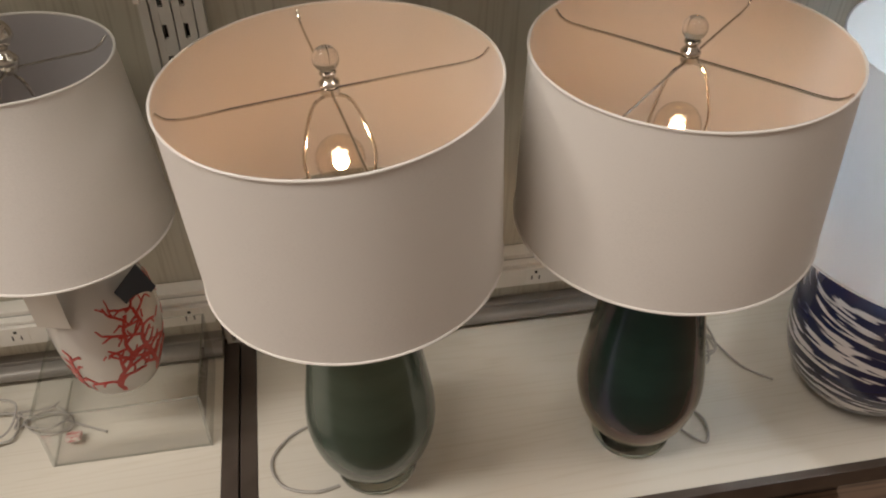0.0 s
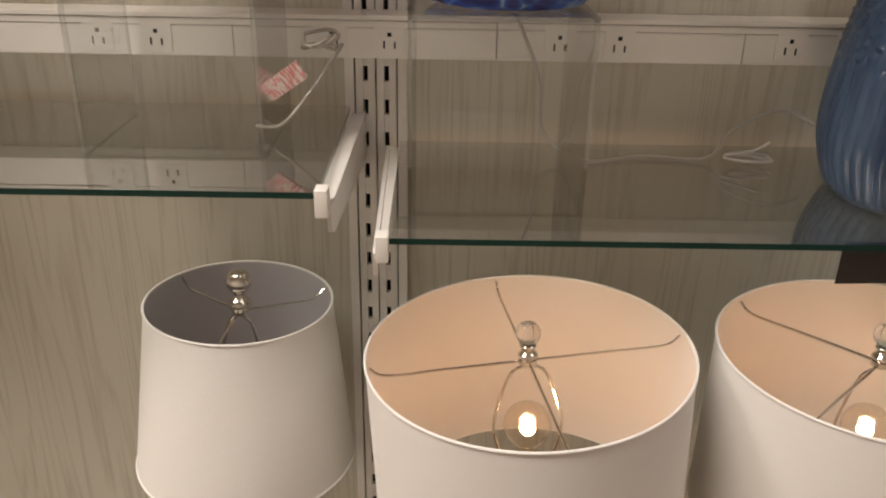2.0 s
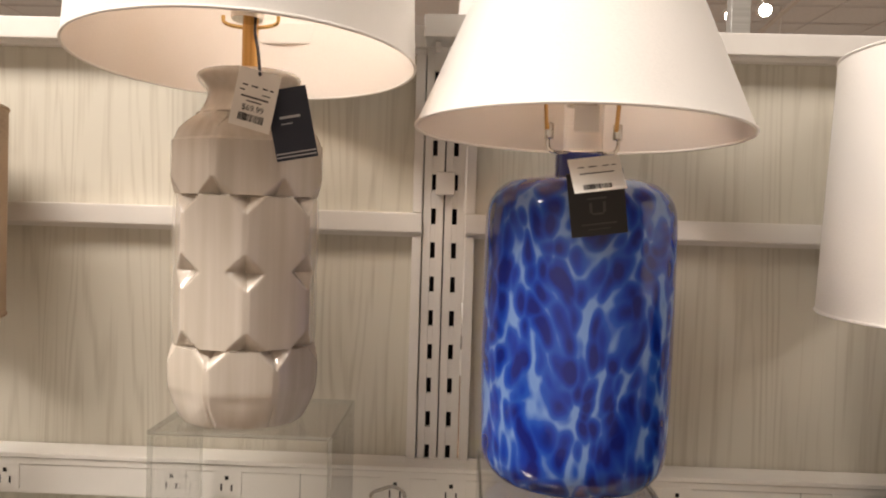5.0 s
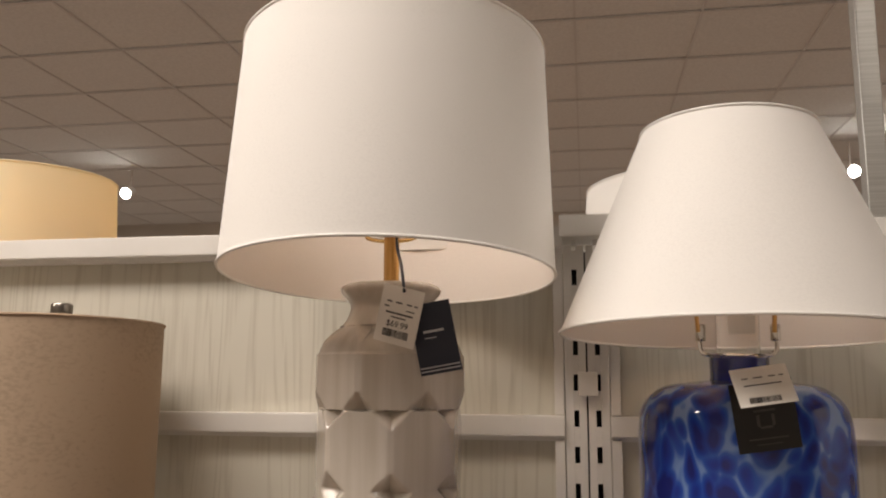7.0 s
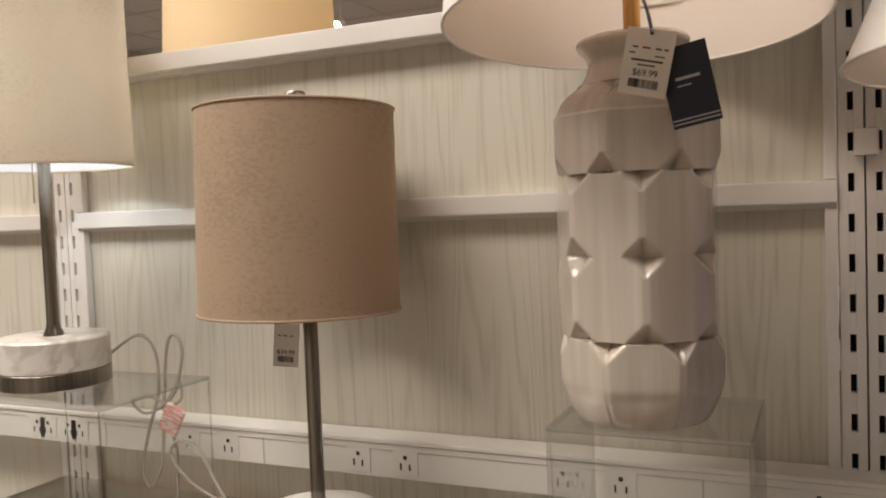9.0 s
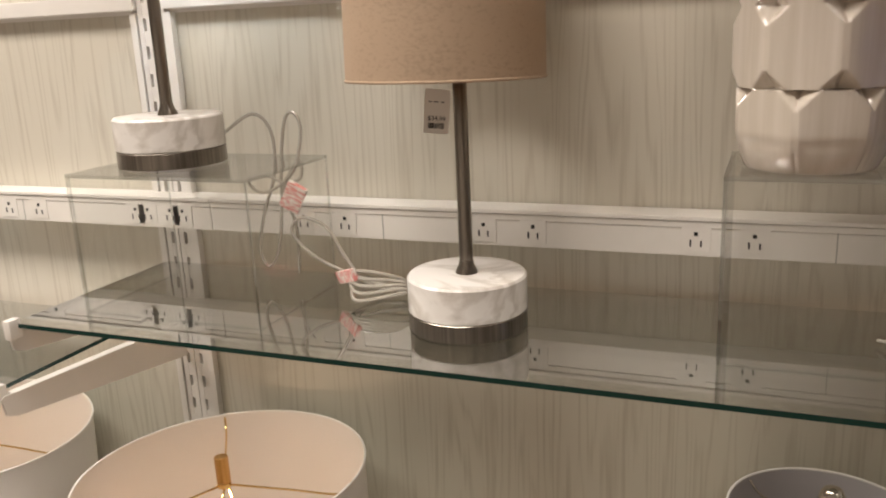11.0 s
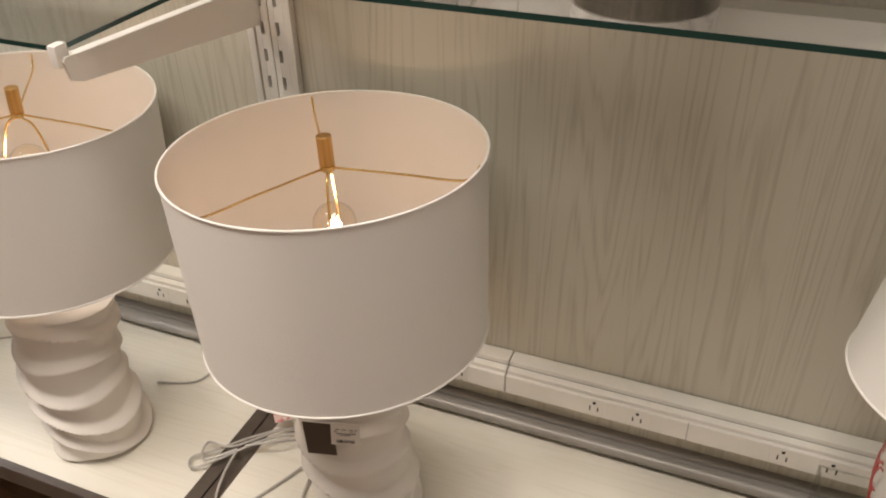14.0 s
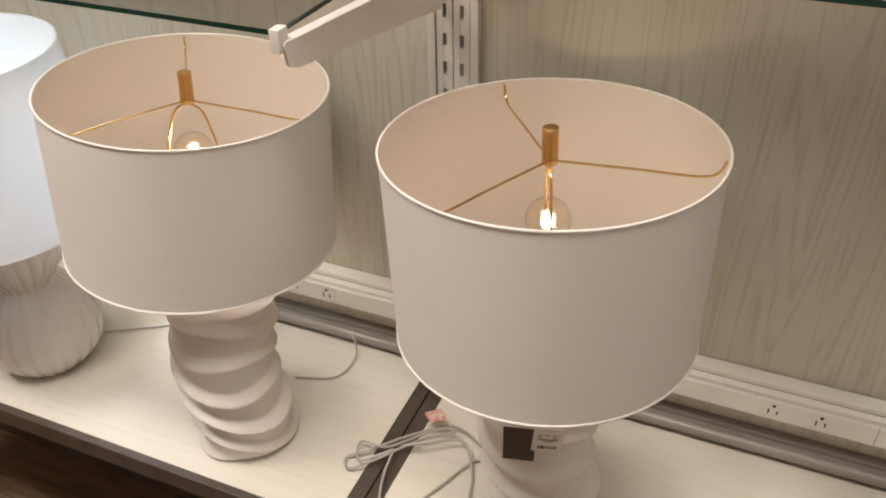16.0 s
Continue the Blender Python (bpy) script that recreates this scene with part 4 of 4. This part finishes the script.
def track_light(x, y, z, aim):
    t = thing("track_light", (x, y, z), "white spotlight head on a ceiling track, lit", "spotlight", "track spotlights")
    part("head", lathe([(0.030, 0.06), (0.045, 0.05), (0.050, -0.05), (0.048, -0.052)], 28), WHITE, t).rotation_euler = aim
    f = part("lens", lathe([(0.044, -0.056), (0.044, -0.0525)], 28), SPOTFACE, t, "glowing lens", False)
    f.rotation_euler = aim
    part("stem", wire([(0, 0.03, 0.04), (0, 0.03, 0.1), (0, 0.03, CEIL - z)], 0.006), WHITE, t)


for x, y, z, tilt in ((-3.98, 6.4, 3.347, -70), (1.79, 6.4, 3.31, -75), (2.04, 6.4, 3.352, -75), (2.40, 7.0, 3.24, -20)):
    track_light(x, y, z, (radians(tilt), 0, 0))
tr = thing("light_track", (2.33, 6.5, CEIL - 0.08), "white ceiling light track", "light track")
part("bar", boxed(-0.02, 0.02, -2.0, 2.0, -0.02, 0.0, 0.002), WHITE, tr, "", False)
for s_end in (-1.6, 0, 1.6):
    part("hanger", wire([(0, s_end, 0), (0, s_end, 0.04), (0, s_end, 0.075)], 0.006), WHITE, tr)
tr.rotation_euler = (0, 0, radians(-5.5))

# ---- cords ----
cord_loop([(-0.06, 0.86, 0.463), (-0.10, 0.84, 0.464), (-0.128, 0.80, 0.464), (-0.115, 0.755, 0.464), (-0.07, 0.735, 0.464), (-0.03, 0.74, 0.464)], 0.0022, "clear lamp cord looped on the display platform", GREYCORD)
cord_loop(coil(0.60, 0.93, 0.464, 0.030, 0.050, 3.2, 0.03, [(0.50, 0.86, 0.464), (0.55, 0.98, 0.47)], 3) + [(0.66, 0.86, 0.464), (0.70, 0.82, 0.464)], 0.0022, "clear lamp cord coiled on the display platform", GREYCORD)
cord_loop([(0.47, 0.80, 0.464), (0.50, 0.76, 0.464), (0.535, 0.72, 0.464), (0.55, 0.76, 0.466), (0.52, 0.82, 0.464), (0.50, 0.88, 0.464)], 0.0022, "clear lamp cord loop beside the teal lamp", GREYCORD)
cord_loop(coil(-0.55, 0.93, 0.464, 0.035, 0.035, 2.5, 0.05, [(-0.46, 0.97, 0.47)], 8), 0.002, "clear lamp cord coiled on the display platform", GREYCORD)
cord_loop(coil(-0.47, 0.93, 0.464, 0.035, 0.02, 3, 0.06, [(-0.38, 0.90, 0.464)], 7), 0.002, "clear lamp cord behind the acrylic riser", GREYCORD)
cord_loop([(-1.17, 0.82, 0.464), (-1.22, 0.87, 0.466), (-1.28, 0.89, 0.472), (-1.34, 0.84, 0.476), (-1.39, 0.79, 0.472), (-1.42, 0.765, 0.468), (-1.405, 0.745, 0.468), (-1.37, 0.775, 0.474), (-1.32, 0.83, 0.482), (-1.27, 0.875, 0.480), (-1.30, 0.86, 0.486), (-1.36, 0.80, 0.482), (-1.41, 0.80, 0.474), (-1.395, 0.765, 0.472), (-1.35, 0.80, 0.480)], 0.0022, "grey lamp cord bundled over the platform divider", GREYCORD)
cord_loop([(-1.35, 0.80, 0.478), (-1.345, 0.75, 0.472), (-1.325, 0.70, 0.468), (-1.29, 0.705, 0.464), (-1.255, 0.77, 0.464), (-1.22, 0.84, 0.466), (-1.18, 0.84, 0.464)], 0.0022, "grey lamp cord loop hanging off the bundle", GREYCORD)
cord_loop([(-1.34, 0.81, 0.482), (-1.30, 0.83, 0.486), (-1.25, 0.86, 0.478), (-1.215, 0.81, 0.466), (-1.20, 0.76, 0.464), (-1.17, 0.74, 0.464)], 0.0022, "grey lamp cord running to the wavy lamp", GREYCORD)
cord_loop([(-1.60, 0.90, 0.464), (-1.53, 0.93, 0.464), (-1.52, 0.99, 0.47), (-1.54, 1.015, 0.50)], 0.002, "grey lamp cord running to the wall", GREYCORD)
cord_loop([(-2.02, 0.87, 0.464), (-1.92, 0.93, 0.464), (-1.82, 0.985, 0.466), (-1.78, 1.01, 0.48)], 0.002, "grey lamp cord running to the wall", GREYCORD)
cord_loop([(-0.83, 0.94, 1.312), (-0.88, 0.955, 1.318), (-0.93, 0.955, 1.330), (-0.98, 0.955, 1.345), (-1.03, 0.96, 1.365), (-1.062, 0.965, 1.395), (-1.04, 0.96, 1.418), (-1.0, 0.955, 1.408), (-0.975, 0.95, 1.375), (-0.955, 0.95, 1.345)], 0.0026, "clear lamp cord arching over the glass shelf", CORD)
for turn in range(5):
    q = 0.004 * turn
    cord_loop([(-0.975 + q, 0.945, 1.345 - q), (-0.93, 0.935 - 2 * q, 1.352 - 2 * q), (-0.885 + q, 0.94 - q, 1.345 - q), (-0.872 + q, 0.955, 1.328 - 0.6 * q), (-0.895 + 2 * q, 0.967, 1.316), (-0.94, 0.962 + q, 1.322), (-0.972 + q, 0.95, 1.338)], 0.0024, "clear lamp cord gathered in a tied bundle on the shelf", CORD)
cord_loop([(-1.15, 0.95, 1.54), (-1.11, 0.965, 1.565), (-1.085, 0.97, 1.54), (-1.088, 0.975, 1.48), (-1.115, 0.98, 1.42), (-1.13, 0.98, 1.36), (-1.115, 0.98, 1.335), (-1.095, 0.98, 1.37), (-1.085, 0.98, 1.43), (-1.075, 0.975, 1.50), (-1.060, 0.97, 1.557), (-1.044, 0.97, 1.565), (-1.036, 0.97, 1.54), (-1.05, 0.97, 1.49), (-1.075, 0.975, 1.455), (-1.06, 0.975, 1.40), (-1.062, 0.975, 1.33)], 0.0024, "clear lamp cord looped beside the acrylic riser", CORD)
cord_loop([(-1.075, 0.973, 1.465), (-1.10, 0.97, 1.475), (-1.128, 0.965, 1.468), (-1.11, 0.97, 1.450), (-1.075, 0.973, 1.465), (-1.045, 0.97, 1.50), (-1.042, 0.97, 1.475), (-1.07, 0.973, 1.46)], 0.0022, "clear lamp cord tied round the loops", CORD)
cord_loop(coil(-0.225, 0.94, 1.40, 0.020, 0.030, 3, 0.05, [(-0.30, 0.93, 1.315), (-0.26, 0.90, 1.33)], 12), 0.0022, "clear lamp cord bundled by the shelf standard", CORD)
cord_loop([(-0.02, 0.97, 1.46), (0.0, 1.0, 1.43), (0.03, 1.01, 1.36), (0.04, 1.0, 1.29), (0.09, 0.97, 1.266), (0.16, 0.99, 1.266), (0.24, 0.98, 1.268), (0.27, 0.99, 1.30), (0.33, 1.0, 1.325), (0.37, 0.99, 1.31)], 0.0022, "clear lamp cord trailing over the glass shelf", GREYCORD)
cord_loop(coil(0.29, 0.97, 1.27, 0.03, 0.015, 2, 0.04, [], 21), 0.002, "clear lamp cord loop on the glass shelf", GREYCORD)


def wrap_tag(x, y, z, rot, w, h):
    t = tagged(mesh_object("warning_tag", boxed(-w / 2, w / 2, -0.004, 0.004, -h / 2, h / 2, 0.002), PINKTAG, True), "pink and white warning tag wrapped on a lamp cord", "tag", "warning tags")
    t.matrix_world = pose(x, y, z, *rot)


wrap_tag(-1.050, 0.958, 1.448, (10, 30, 10), 0.030, 0.042)
wrap_tag(-0.962, 0.937, 1.343, (30, 70, 0), 0.018, 0.045)
wrap_tag(-0.262, 0.91, 1.372, (0, 55, 0), 0.022, 0.050)
wrap_tag(-1.31, 0.885, 0.492, (60, 0, 40), 0.030, 0.040)
wrap_tag(-0.425, 0.89, 0.475, (70, 0, 0), 0.022, 0.020)
